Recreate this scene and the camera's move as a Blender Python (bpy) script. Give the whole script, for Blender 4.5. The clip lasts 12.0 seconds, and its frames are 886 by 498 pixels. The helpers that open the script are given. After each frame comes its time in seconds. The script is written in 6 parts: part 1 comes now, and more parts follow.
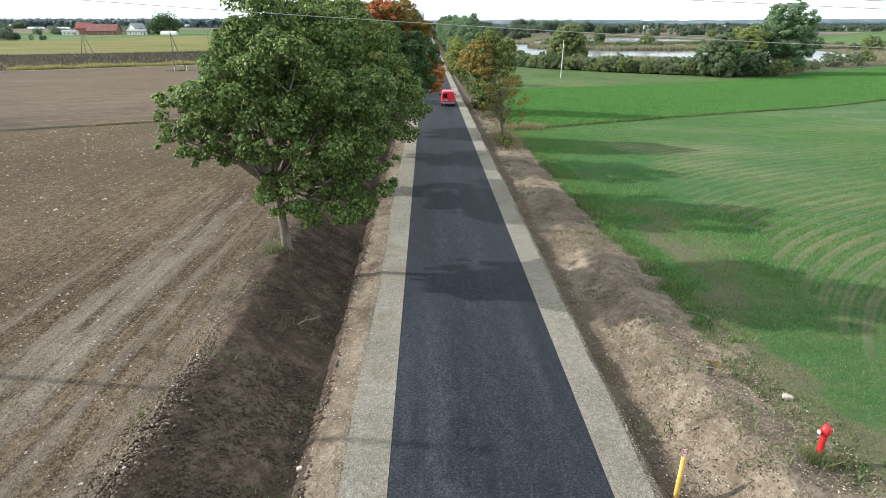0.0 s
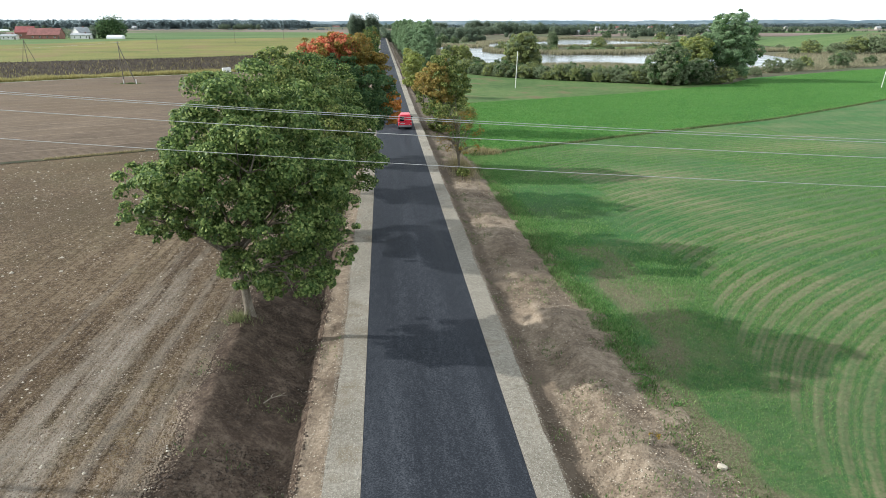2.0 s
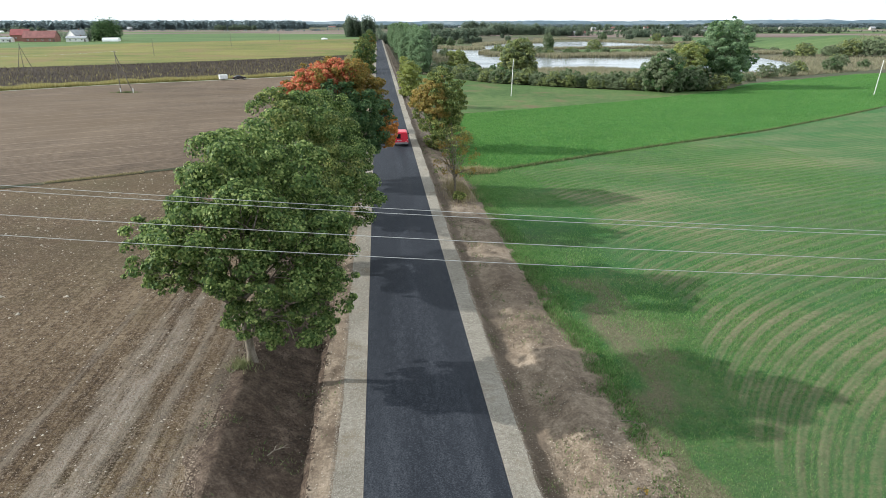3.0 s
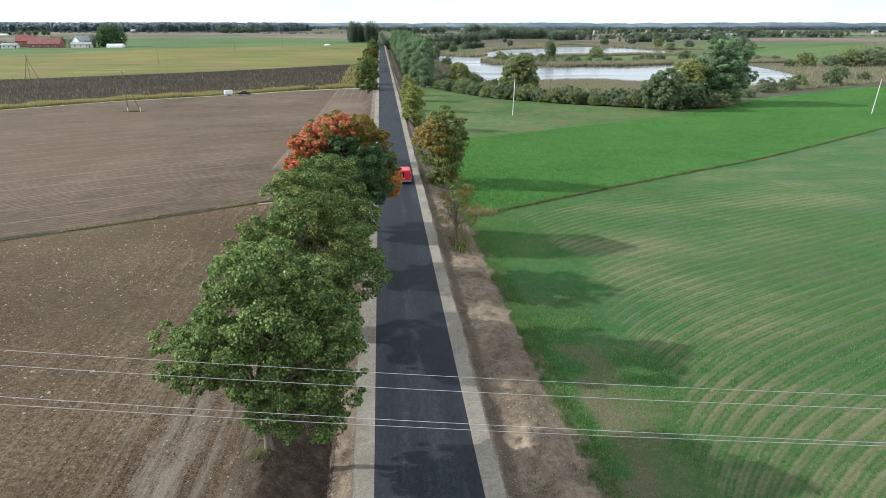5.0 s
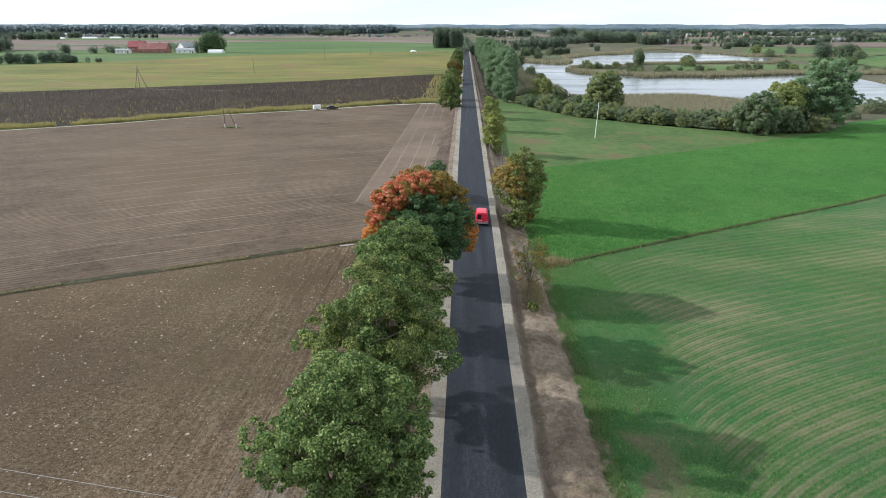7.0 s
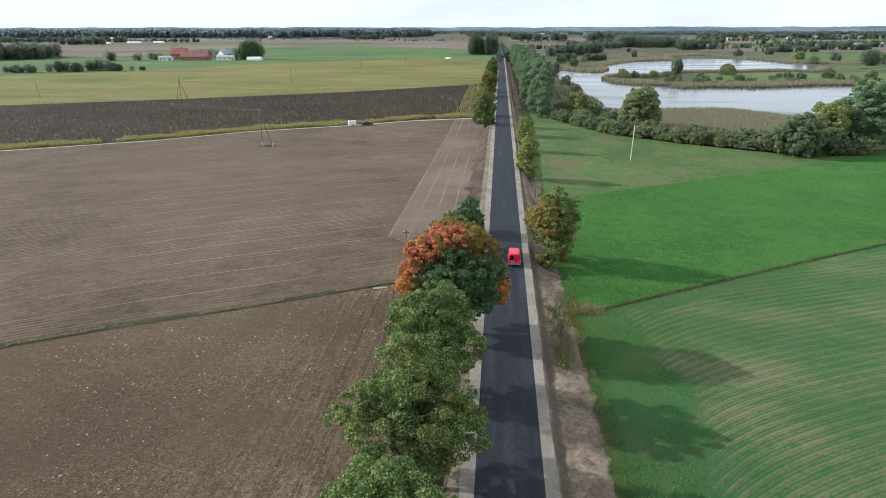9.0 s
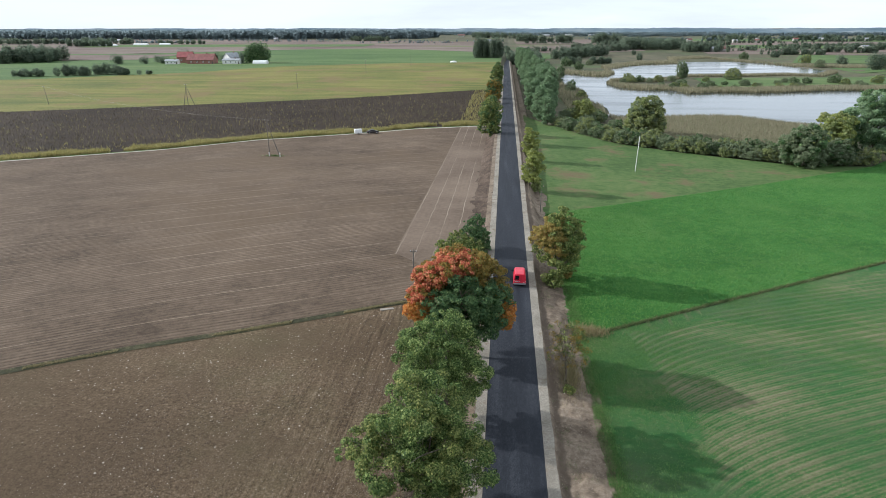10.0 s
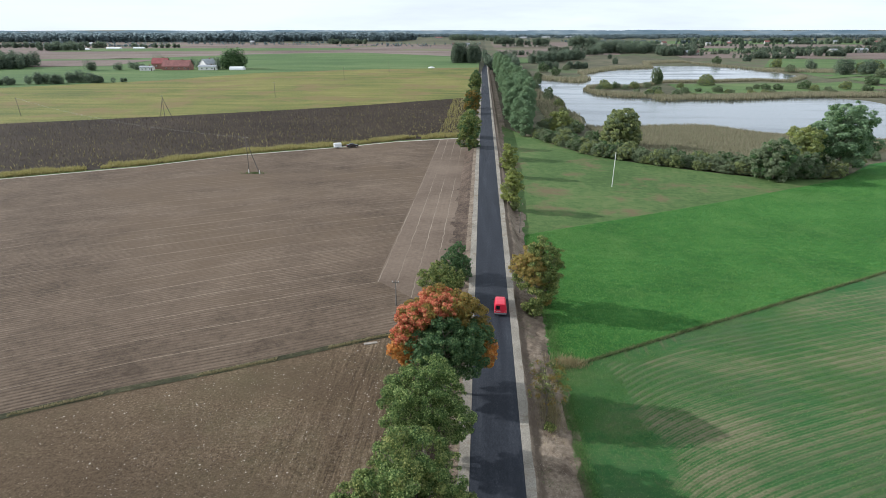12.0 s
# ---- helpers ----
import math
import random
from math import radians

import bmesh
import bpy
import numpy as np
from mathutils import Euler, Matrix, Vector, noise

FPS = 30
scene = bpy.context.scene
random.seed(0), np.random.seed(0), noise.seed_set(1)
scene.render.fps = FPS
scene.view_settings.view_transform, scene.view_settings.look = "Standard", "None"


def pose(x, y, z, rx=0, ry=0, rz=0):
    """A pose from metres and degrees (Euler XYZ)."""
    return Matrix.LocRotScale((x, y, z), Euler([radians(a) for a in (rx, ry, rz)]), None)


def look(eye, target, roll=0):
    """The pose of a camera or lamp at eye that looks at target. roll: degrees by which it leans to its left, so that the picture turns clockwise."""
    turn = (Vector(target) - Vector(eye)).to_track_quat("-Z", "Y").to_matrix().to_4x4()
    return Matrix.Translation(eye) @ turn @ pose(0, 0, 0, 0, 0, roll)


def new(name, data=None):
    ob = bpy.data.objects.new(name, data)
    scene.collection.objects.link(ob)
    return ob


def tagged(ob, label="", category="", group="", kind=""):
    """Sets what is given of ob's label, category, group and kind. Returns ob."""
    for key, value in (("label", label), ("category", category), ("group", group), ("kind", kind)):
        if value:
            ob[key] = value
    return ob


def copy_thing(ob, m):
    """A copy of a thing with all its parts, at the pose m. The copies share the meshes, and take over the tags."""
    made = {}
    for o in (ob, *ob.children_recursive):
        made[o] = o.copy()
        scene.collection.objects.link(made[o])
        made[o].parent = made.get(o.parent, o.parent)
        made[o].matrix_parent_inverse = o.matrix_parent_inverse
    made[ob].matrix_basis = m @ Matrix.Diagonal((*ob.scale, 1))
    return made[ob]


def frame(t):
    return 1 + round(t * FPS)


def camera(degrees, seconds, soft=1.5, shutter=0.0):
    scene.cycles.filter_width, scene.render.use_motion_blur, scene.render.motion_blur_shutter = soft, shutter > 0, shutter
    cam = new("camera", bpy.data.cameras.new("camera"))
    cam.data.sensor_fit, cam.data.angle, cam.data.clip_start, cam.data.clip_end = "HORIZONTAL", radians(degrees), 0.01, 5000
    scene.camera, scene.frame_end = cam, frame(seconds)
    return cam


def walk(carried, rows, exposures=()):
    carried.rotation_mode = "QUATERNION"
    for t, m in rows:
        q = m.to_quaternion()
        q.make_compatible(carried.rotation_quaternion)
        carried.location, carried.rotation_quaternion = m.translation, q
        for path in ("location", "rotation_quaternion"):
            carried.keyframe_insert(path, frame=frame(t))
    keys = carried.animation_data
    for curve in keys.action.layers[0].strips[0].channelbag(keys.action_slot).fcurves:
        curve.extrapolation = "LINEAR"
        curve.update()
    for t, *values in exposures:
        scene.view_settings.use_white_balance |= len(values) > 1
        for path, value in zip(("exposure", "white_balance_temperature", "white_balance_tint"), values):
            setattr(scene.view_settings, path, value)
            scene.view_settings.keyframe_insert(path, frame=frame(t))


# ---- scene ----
cam = camera(70.90, 12.0, 0.42)
PATH = [
    (0.0, -1.519, 0.415, 9.581, -19.739, -0.006, -1.442),
    (0.5, -1.494, 0.435, 10.122, -19.726, 0.027, -2.569),
    (1.0, -1.449, 0.445, 10.615, -19.737, 0.046, -4.251),
    (1.5, -1.486, 0.352, 11.388, -19.727, 0.019, -4.986),
    (2.0, -1.449, 0.351, 12.423, -19.734, 0.040, -5.329),
    (2.5, -1.427, 0.346, 13.494, -19.764, 0.038, -5.501),
    (3.0, -1.456, 0.274, 14.645, -19.763, 0.079, -5.674),
    (3.5, -1.507, 0.117, 15.782, -19.718, 0.098, -5.776),
    (5.5, -1.543, -0.381, 21.046, -19.706, -0.201, -5.023),
    (6.0, -1.511, -0.136, 22.373, -19.730, -0.088, -3.125),
    (6.5, -1.440, 0.080, 23.713, -19.692, -0.059, -0.685),
    (7.0, -1.355, 0.263, 25.235, -19.684, -0.027, 1.966),
    (9.0, -1.509, 1.674, 30.220, -19.549, 0.066, 5.023),
    (9.5, -1.683, 1.598, 31.679, -19.516, 0.041, 5.256),
    (10.0, -1.768, 1.541, 33.043, -19.510, 0.040, 5.455),
    (10.5, -1.835, 1.466, 34.335, -19.494, 0.005, 5.404),
    (11.0, -1.924, 1.474, 35.516, -19.467, 0.011, 5.031),
    (11.5, -1.968, 1.501, 36.557, -19.466, 0.033, 4.887),
    (12.0, -2.006, 1.526, 37.471, -19.424, 0.033, 3.493),
]
walk(cam, [(t, pose(x, y, z, 90 + pitch, roll, yaw)) for t, x, y, z, pitch, roll, yaw in PATH],
     [(0.0, 0.52, 6100, 5), (6.0, 0.3, 5950, 8), (12.0, 0.14, 5850, 9)])

# ---- light ----
SUN_EL, SUN_AZ = 25.5, 171.0        # the sun stands low over the left-hand field
sun_dir = Vector((math.cos(radians(SUN_EL)) * math.cos(radians(SUN_AZ)), math.cos(radians(SUN_EL)) * math.sin(radians(SUN_AZ)), math.sin(radians(SUN_EL))))
sun_data = bpy.data.lights.new("sun", "SUN")
sun_data.energy, sun_data.angle, sun_data.color = 4.7, radians(0.6), (1.0, 0.95, 0.88)
sun = new("sun", sun_data)
sun.matrix_world = look(sun_dir * 100, (0, 0, 0))

world = bpy.data.worlds.new("sky")
scene.world = world
world.use_nodes = True
wn, wl = world.node_tree.nodes, world.node_tree.links
wn.clear()
sky = wn.new("ShaderNodeTexSky")
sky.sky_type, sky.sun_disc = "NISHITA", False
sky.sun_elevation, sky.sun_rotation = radians(SUN_EL), radians(90 - SUN_AZ)
sky.air_density, sky.dust_density, sky.ozone_density = 1.0, 2.0, 1.0
wc = wn.new("ShaderNodeTexCoord")
wm = wn.new("ShaderNodeMapping")
wm.inputs["Scale"].default_value = (1.2, 1.2, 9.0)
wo = wn.new("ShaderNodeTexNoise")
wo.inputs["Scale"].default_value, wo.inputs["Detail"].default_value, wo.inputs["Roughness"].default_value = 2.2, 7.0, 0.6
wr = wn.new("ShaderNodeValToRGB")
wr.color_ramp.elements[0].position, wr.color_ramp.elements[1].position = 0.3, 0.62
wr.color_ramp.elements[0].color, wr.color_ramp.elements[1].color = (0.76, 0.76, 0.76, 1), (1.0, 1.0, 1.0, 1)
wx = wn.new("ShaderNodeMix")
wx.data_type = "RGBA"
wb = wn.new("ShaderNodeBackground")
wb.inputs["Strength"].default_value = 0.107
wout = wn.new("ShaderNodeOutputWorld")
wl.new(wc.outputs["Generated"], wm.inputs["Vector"])
wl.new(wm.outputs["Vector"], wo.inputs["Vector"])
wl.new(wo.outputs["Fac"], wr.inputs["Fac"])
wl.new(wr.outputs["Color"], wx.inputs["Factor"])
wl.new(sky.outputs["Color"], wx.inputs["A"])
wx.inputs["B"].default_value = (8.6, 8.95, 9.2, 1)      # thin bright cloud
wl.new(wx.outputs["Result"], wb.inputs["Color"])
wl.new(wb.outputs["Background"], wout.inputs["Surface"])

# ---- materials ----
def node(nt, kind, **settings):
    n = nt.nodes.new("ShaderNode" + kind)
    for key, value in settings.items():
        n.inputs[key.replace("_", " ")].default_value = value
    return n


def ramp(nt, fac, stops):
    r = nt.nodes.new("ShaderNodeValToRGB")
    e = r.color_ramp.elements
    while len(e) < len(stops):
        e.new(0.5)
    for el, (pos, col) in zip(e, stops):
        el.position, el.color = pos, (*col, 1)
    nt.links.new(fac, r.inputs["Fac"])
    return r.outputs["Color"]


def blend(nt, fac, a, b, mode="MIX"):
    m = nt.nodes.new("ShaderNodeMix")
    m.data_type, m.blend_type = "RGBA", mode
    for key, value in (("Factor", fac), ("A", a), ("B", b)):
        if isinstance(value, (int, float)):
            m.inputs[key].default_value = value
        elif isinstance(value, tuple):
            m.inputs[key].default_value = (*value, 1)
        else:
            nt.links.new(value, m.inputs[key])
    return m.outputs["Result"]


def calc(nt, op, a, b=0.0):
    m = nt.nodes.new("ShaderNodeMath")
    m.operation = op
    for i, value in enumerate((a, b)):
        if isinstance(value, (int, float)):
            m.inputs[i].default_value = value
        else:
            nt.links.new(value, m.inputs[i])
    return m.outputs["Value"]


def noise_tex(nt, vec, scale, detail=4.0, rough=0.55, stretch=None):
    if stretch:
        mp = nt.nodes.new("ShaderNodeMapping")
        mp.inputs["Scale"].default_value = stretch
        nt.links.new(vec, mp.inputs["Vector"])
        vec = mp.outputs["Vector"]
    n = node(nt, "TexNoise", Scale=scale, Detail=detail, Roughness=rough)
    nt.links.new(vec, n.inputs["Vector"])
    return n.outputs["Fac"]


def start(name, rough=0.9, spec=0.3):
    m = bpy.data.materials.new(name)
    m.use_nodes = True
    nt = m.node_tree
    nt.nodes.clear()
    out = nt.nodes.new("ShaderNodeOutputMaterial")
    p = node(nt, "BsdfPrincipled", Roughness=rough)
    p.inputs["Specular IOR Level"].default_value = spec
    nt.links.new(p.outputs["BSDF"], out.inputs["Surface"])
    return m, nt, p, out


def bump(nt, p, height, strength, distance):
    b = node(nt, "Bump", Strength=strength, Distance=distance)
    nt.links.new(height, b.inputs["Height"])
    nt.links.new(b.outputs["Normal"], p.inputs["Normal"])


def position(nt):
    return nt.nodes.new("ShaderNodeNewGeometry").outputs["Position"]


def earth(name, dark, mid, light, big=0.05, fine=3.0, grain=22.0, rough=0.95, relief=0.05, speck=None, tint=None, stretch=None, streak=None, sheen=0.0, band=None):
    """Soil, gravel, grass: two scales of variation, grain and relief."""
    m, nt, p, _ = start(name, rough, 0.15)
    pos = position(nt)
    a = noise_tex(nt, pos, big, 5.0, 0.6)
    b = noise_tex(nt, pos, fine, 5.0, 0.65, stretch)
    g = noise_tex(nt, pos, grain, 3.0, 0.7)
    f = calc(nt, "ADD", calc(nt, "MULTIPLY", a, 0.34), calc(nt, "ADD", calc(nt, "MULTIPLY", b, 0.33), calc(nt, "MULTIPLY", g, 0.33)))
    col = ramp(nt, f, [(0.41, dark), (0.5, mid), (0.59, light)])
    if tint:
        t = noise_tex(nt, pos, tint[1], 6.0, 0.65)
        col = blend(nt, ramp(nt, t, [(tint[2], (0, 0, 0)), (tint[2] + 0.13, (1, 1, 1))]), col, tint[0])
    if streak:
        t = noise_tex(nt, pos, streak[1], 5.0, 0.6, streak[3])
        col = blend(nt, ramp(nt, calc(nt, "ADD", calc(nt, "MULTIPLY", t, 0.7), calc(nt, "MULTIPLY", g, 0.3)), [(streak[2], (0, 0, 0)), (streak[2] + 0.12, (0.45, 0.45, 0.45))]), col, streak[0])
    if sheen:
        p.inputs["Sheen Weight"].default_value, p.inputs["Sheen Roughness"].default_value = sheen, 0.3
        p.inputs["Sheen Tint"].default_value = (0.55, 0.9, 0.35, 1)
    if band:
        sep = nt.nodes.new("ShaderNodeSeparateXYZ")
        nt.links.new(pos, sep.inputs["Vector"])
        x = calc(nt, "ADD", sep.outputs["X"], calc(nt, "MULTIPLY", calc(nt, "SUBTRACT", noise_tex(nt, pos, 0.7, 5.0, 0.7), 0.5), 1.1))
        x = calc(nt, "DIVIDE", calc(nt, "ABSOLUTE", calc(nt, "SUBTRACT", x, band[1])), band[2])
        col = blend(nt, ramp(nt, x, [(0.5, (0.75, 0.75, 0.75)), (1.0, (0, 0, 0))]), col, band[0])
    if speck:
        v = node(nt, "TexVoronoi", Scale=speck[1])
        nt.links.new(pos, v.inputs["Vector"])
        s = ramp(nt, v.outputs["Distance"], [(0.0, (1, 1, 1)), (speck[2], (0, 0, 0))])
        col = blend(nt, s, col, speck[0])
    nt.links.new(col, p.inputs["Base Color"])
    bump(nt, p, calc(nt, "ADD", b, calc(nt, "MULTIPLY", g, 0.5)), 0.9, relief)
    return m


def rows(name, dark, light, period, strength=0.6, big=0.06, fine=2.0, grain=15.0, tram=None, patch=None, relief=0.05, mask=False, wander=0.5):
    """A field drilled or worked in rows, which follow the sheet's own u coordinate, in metres."""
    m, nt, p, _ = start(name, 0.95, 0.12)
    pos = position(nt)
    uv = nt.nodes.new("ShaderNodeUVMap").outputs["UV"]
    sep = nt.nodes.new("ShaderNodeSeparateXYZ")
    nt.links.new(uv, sep.inputs["Vector"])
    a = noise_tex(nt, pos, big, 6.0, 0.6)
    b = noise_tex(nt, pos, fine, 5.0, 0.7)
    g = noise_tex(nt, pos, grain, 3.0, 0.7)
    w = noise_tex(nt, pos, 0.35, 3.0, 0.5)
    u = calc(nt, "ADD", sep.outputs["X"], calc(nt, "MULTIPLY", w, wander))
    line = calc(nt, "SINE", calc(nt, "MULTIPLY", u, 2 * math.pi / period))
    line = calc(nt, "ADD", calc(nt, "MULTIPLY", line, 0.5), 0.5)
    line = calc(nt, "POWER", calc(nt, "MULTIPLY", line, calc(nt, "ADD", calc(nt, "MULTIPLY", b, 1.2), 0.4)), 0.7)
    brk = ramp(nt, noise_tex(nt, pos, 0.13, 5.0, 0.6), [(0.36, (0.1, 0.1, 0.1)), (0.6, (1, 1, 1))])
    line = calc(nt, "MULTIPLY", line, brk)
    if mask:
        line = calc(nt, "MULTIPLY", line, ramp(nt, sep.outputs["Y"], [(0.55, (0, 0, 0)), (0.95, (1, 1, 1))]))
    f = calc(nt, "ADD", calc(nt, "MULTIPLY", a, 0.5), calc(nt, "ADD", calc(nt, "MULTIPLY", b, 0.3), calc(nt, "MULTIPLY", g, 0.2)))
    f = calc(nt, "ADD", f, calc(nt, "MULTIPLY", calc(nt, "SUBTRACT", line, 0.4), strength * 0.28))

    mid = tuple((x + y) / 2 for x, y in zip(dark, light))
    col = ramp(nt, f, [(0.36, dark), (0.5, mid), (0.66, light)])
    if patch:
        t = noise_tex(nt, pos, patch[1], 6.0, 0.65)
        t = calc(nt, "ADD", t, calc(nt, "MULTIPLY", line, patch[3]))
        col = blend(nt, ramp(nt, t, [(patch[2], (0, 0, 0)), (patch[2] + 0.14, (1, 1, 1))]), col, patch[0])
    if mask:
        bare = calc(nt, "ADD", sep.outputs["Y"], calc(nt, "MULTIPLY", calc(nt, "SUBTRACT", b, 0.5), 1.6))
        col = blend(nt, ramp(nt, bare, [(0.1, (0.8, 0.8, 0.8)), (0.42, (0, 0, 0))]), col, (0.12, 0.086, 0.056))
    if tram:
        tl = calc(nt, "ABSOLUTE", calc(nt, "SINE", calc(nt, "MULTIPLY", u, math.pi / tram[1])))
        tl = ramp(nt, tl, [(0.0, (1, 1, 1)), (tram[2], (0, 0, 0))])
        fade = ramp(nt, noise_tex(nt, pos, 0.03, 4.0, 0.6), [(0.38, (0.08, 0.08, 0.08)), (0.6, (0.85, 0.85, 0.85))])
        col = blend(nt, blend(nt, 1.0, tl, fade, "MULTIPLY"), col, tram[0])
        if len(tram) > 3:
            tl = calc(nt, "ABSOLUTE", calc(nt, "SINE", calc(nt, "MULTIPLY", calc(nt, "ADD", u, calc(nt, "MULTIPLY", a, 2.0)), math.pi / tram[3])))
            tl = ramp(nt, tl, [(0.0, (1, 1, 1)), (tram[2] * 1.8, (0, 0, 0))])
            fade = ramp(nt, noise_tex(nt, pos, 0.07, 4.0, 0.6), [(0.4, (0, 0, 0)), (0.6, (0.55, 0.55, 0.55))])
            col = blend(nt, blend(nt, 1.0, tl, fade, "MULTIPLY"), col, tram[0])
    nt.links.new(col, p.inputs["Base Color"])
    bump(nt, p, calc(nt, "ADD", calc(nt, "ADD", b, calc(nt, "MULTIPLY", line, 0.7)), calc(nt, "MULTIPLY", g, 0.4)), 0.9, relief)
    return m


def grain_field(name, soil, thin, green, lush, period):
    """Young grain in drill rows: pale ridges between green bands, worn thin in patches."""
    m, nt, p, _ = start(name, 0.95, 0.1)
    pos = position(nt)
    uv = nt.nodes.new("ShaderNodeUVMap").outputs["UV"]
    sep = nt.nodes.new("ShaderNodeSeparateXYZ")
    nt.links.new(uv, sep.inputs["Vector"])
    mask = ramp(nt, sep.outputs["Y"], [(0.55, (0.1, 0.1, 0.1)), (0.95, (1, 1, 1))])
    a = noise_tex(nt, pos, 0.055, 5.0, 0.6, (0.6, 1.2, 1.0))
    b = noise_tex(nt, pos, 1.1, 5.0, 0.65)
    g = noise_tex(nt, pos, 5.0, 5.0, 0.85)
    w = noise_tex(nt, pos, 0.3, 3.0, 0.5)
    u = calc(nt, "ADD", sep.outputs["X"], calc(nt, "MULTIPLY", w, 0.15))
    wave = calc(nt, "ADD", calc(nt, "MULTIPLY", calc(nt, "SINE", calc(nt, "MULTIPLY", u, 2 * math.pi / period)), 0.5), 0.5)
    ridge = calc(nt, "POWER", wave, 3.4)
    wave2 = calc(nt, "ADD", calc(nt, "MULTIPLY", calc(nt, "SINE", calc(nt, "MULTIPLY", u, 6 * math.pi / period)), 0.5), 0.5)
    brk = ramp(nt, noise_tex(nt, pos, 0.16, 5.0, 0.65), [(0.36, (0.25, 0.25, 0.25)), (0.62, (1, 1, 1))])
    brk = calc(nt, "MULTIPLY", brk, ramp(nt, b, [(0.34, (0.35, 0.35, 0.35)), (0.6, (1, 1, 1))]))
    ridge = calc(nt, "MULTIPLY", calc(nt, "MULTIPLY", ridge, mask), brk)
    v = calc(nt, "ADD", calc(nt, "MULTIPLY", a, 1.9), calc(nt, "ADD", calc(nt, "MULTIPLY", b, 0.55), calc(nt, "MULTIPLY", g, 1.1)))
    v = calc(nt, "SUBTRACT", v, calc(nt, "ADD", calc(nt, "MULTIPLY", ridge, 0.34), 0.44))
    v = calc(nt, "SUBTRACT", v, calc(nt, "MULTIPLY", calc(nt, "MULTIPLY", wave2, mask), 0.19))
    place = nt.nodes.new("ShaderNodeSeparateXYZ")
    nt.links.new(pos, place.inputs["Vector"])
    lush_far = node(nt, "MapRange")
    for key, value in (("From Min", 15.0), ("From Max", 32.0), ("To Min", -0.1), ("To Max", 0.08)):
        lush_far.inputs[key].default_value = value
    nt.links.new(place.outputs["Y"], lush_far.inputs["Value"])
    v = calc(nt, "ADD", v, lush_far.outputs["Result"])
    bare = ramp(nt, sep.outputs["Y"], [(0.15, (1, 1, 1)), (0.5, (0, 0, 0))])
    v = calc(nt, "SUBTRACT", v, calc(nt, "MULTIPLY", bare, 0.2))
    p.inputs["Sheen Weight"].default_value, p.inputs["Sheen Roughness"].default_value = 0.08, 0.3
    p.inputs["Sheen Tint"].default_value = (0.5, 0.9, 0.35, 1)
    col = ramp(nt, calc(nt, "MULTIPLY", v, 0.5), [(0.43, soil), (0.55, thin), (0.66, green), (0.8, lush)])
    worn_out = calc(nt, "ADD", calc(nt, "MULTIPLY", noise_tex(nt, pos, 0.05, 5.0, 0.65, (0.7, 1.3, 1.0)), 0.75), calc(nt, "ADD", calc(nt, "MULTIPLY", g, 0.15), calc(nt, "MULTIPLY", ridge, 0.1)))
    col = blend(nt, ramp(nt, worn_out, [(0.43, (0, 0, 0)), (0.6, (0.62, 0.62, 0.62))]), col, (0.105, 0.1, 0.06))
    tracks = noise_tex(nt, pos, 1.4, 4.0, 0.6, (1.0, 0.06, 1.0))
    worn = calc(nt, "ADD", calc(nt, "MULTIPLY", bare, 1.1), calc(nt, "ADD", calc(nt, "MULTIPLY", tracks, 1.3), calc(nt, "MULTIPLY", g, 0.8)))
    crumbs = ramp(nt, noise_tex(nt, pos, 14.0, 4.0, 0.8), [(0.38, (0.06, 0.047, 0.031)), (0.5, (0.115, 0.09, 0.06)), (0.62, (0.2, 0.162, 0.115))])
    col = blend(nt, ramp(nt, calc(nt, "SUBTRACT", worn, 0.95), [(0.4, (0, 0, 0)), (0.7, (0.8, 0.8, 0.8))]), col, crumbs)
    nt.links.new(col, p.inputs["Base Color"])
    bump(nt, p, calc(nt, "ADD", calc(nt, "MULTIPLY", g, 0.6), calc(nt, "ADD", calc(nt, "MULTIPLY", ridge, 0.5), calc(nt, "MULTIPLY", b, 0.6))), 0.9, 0.14)
    return m


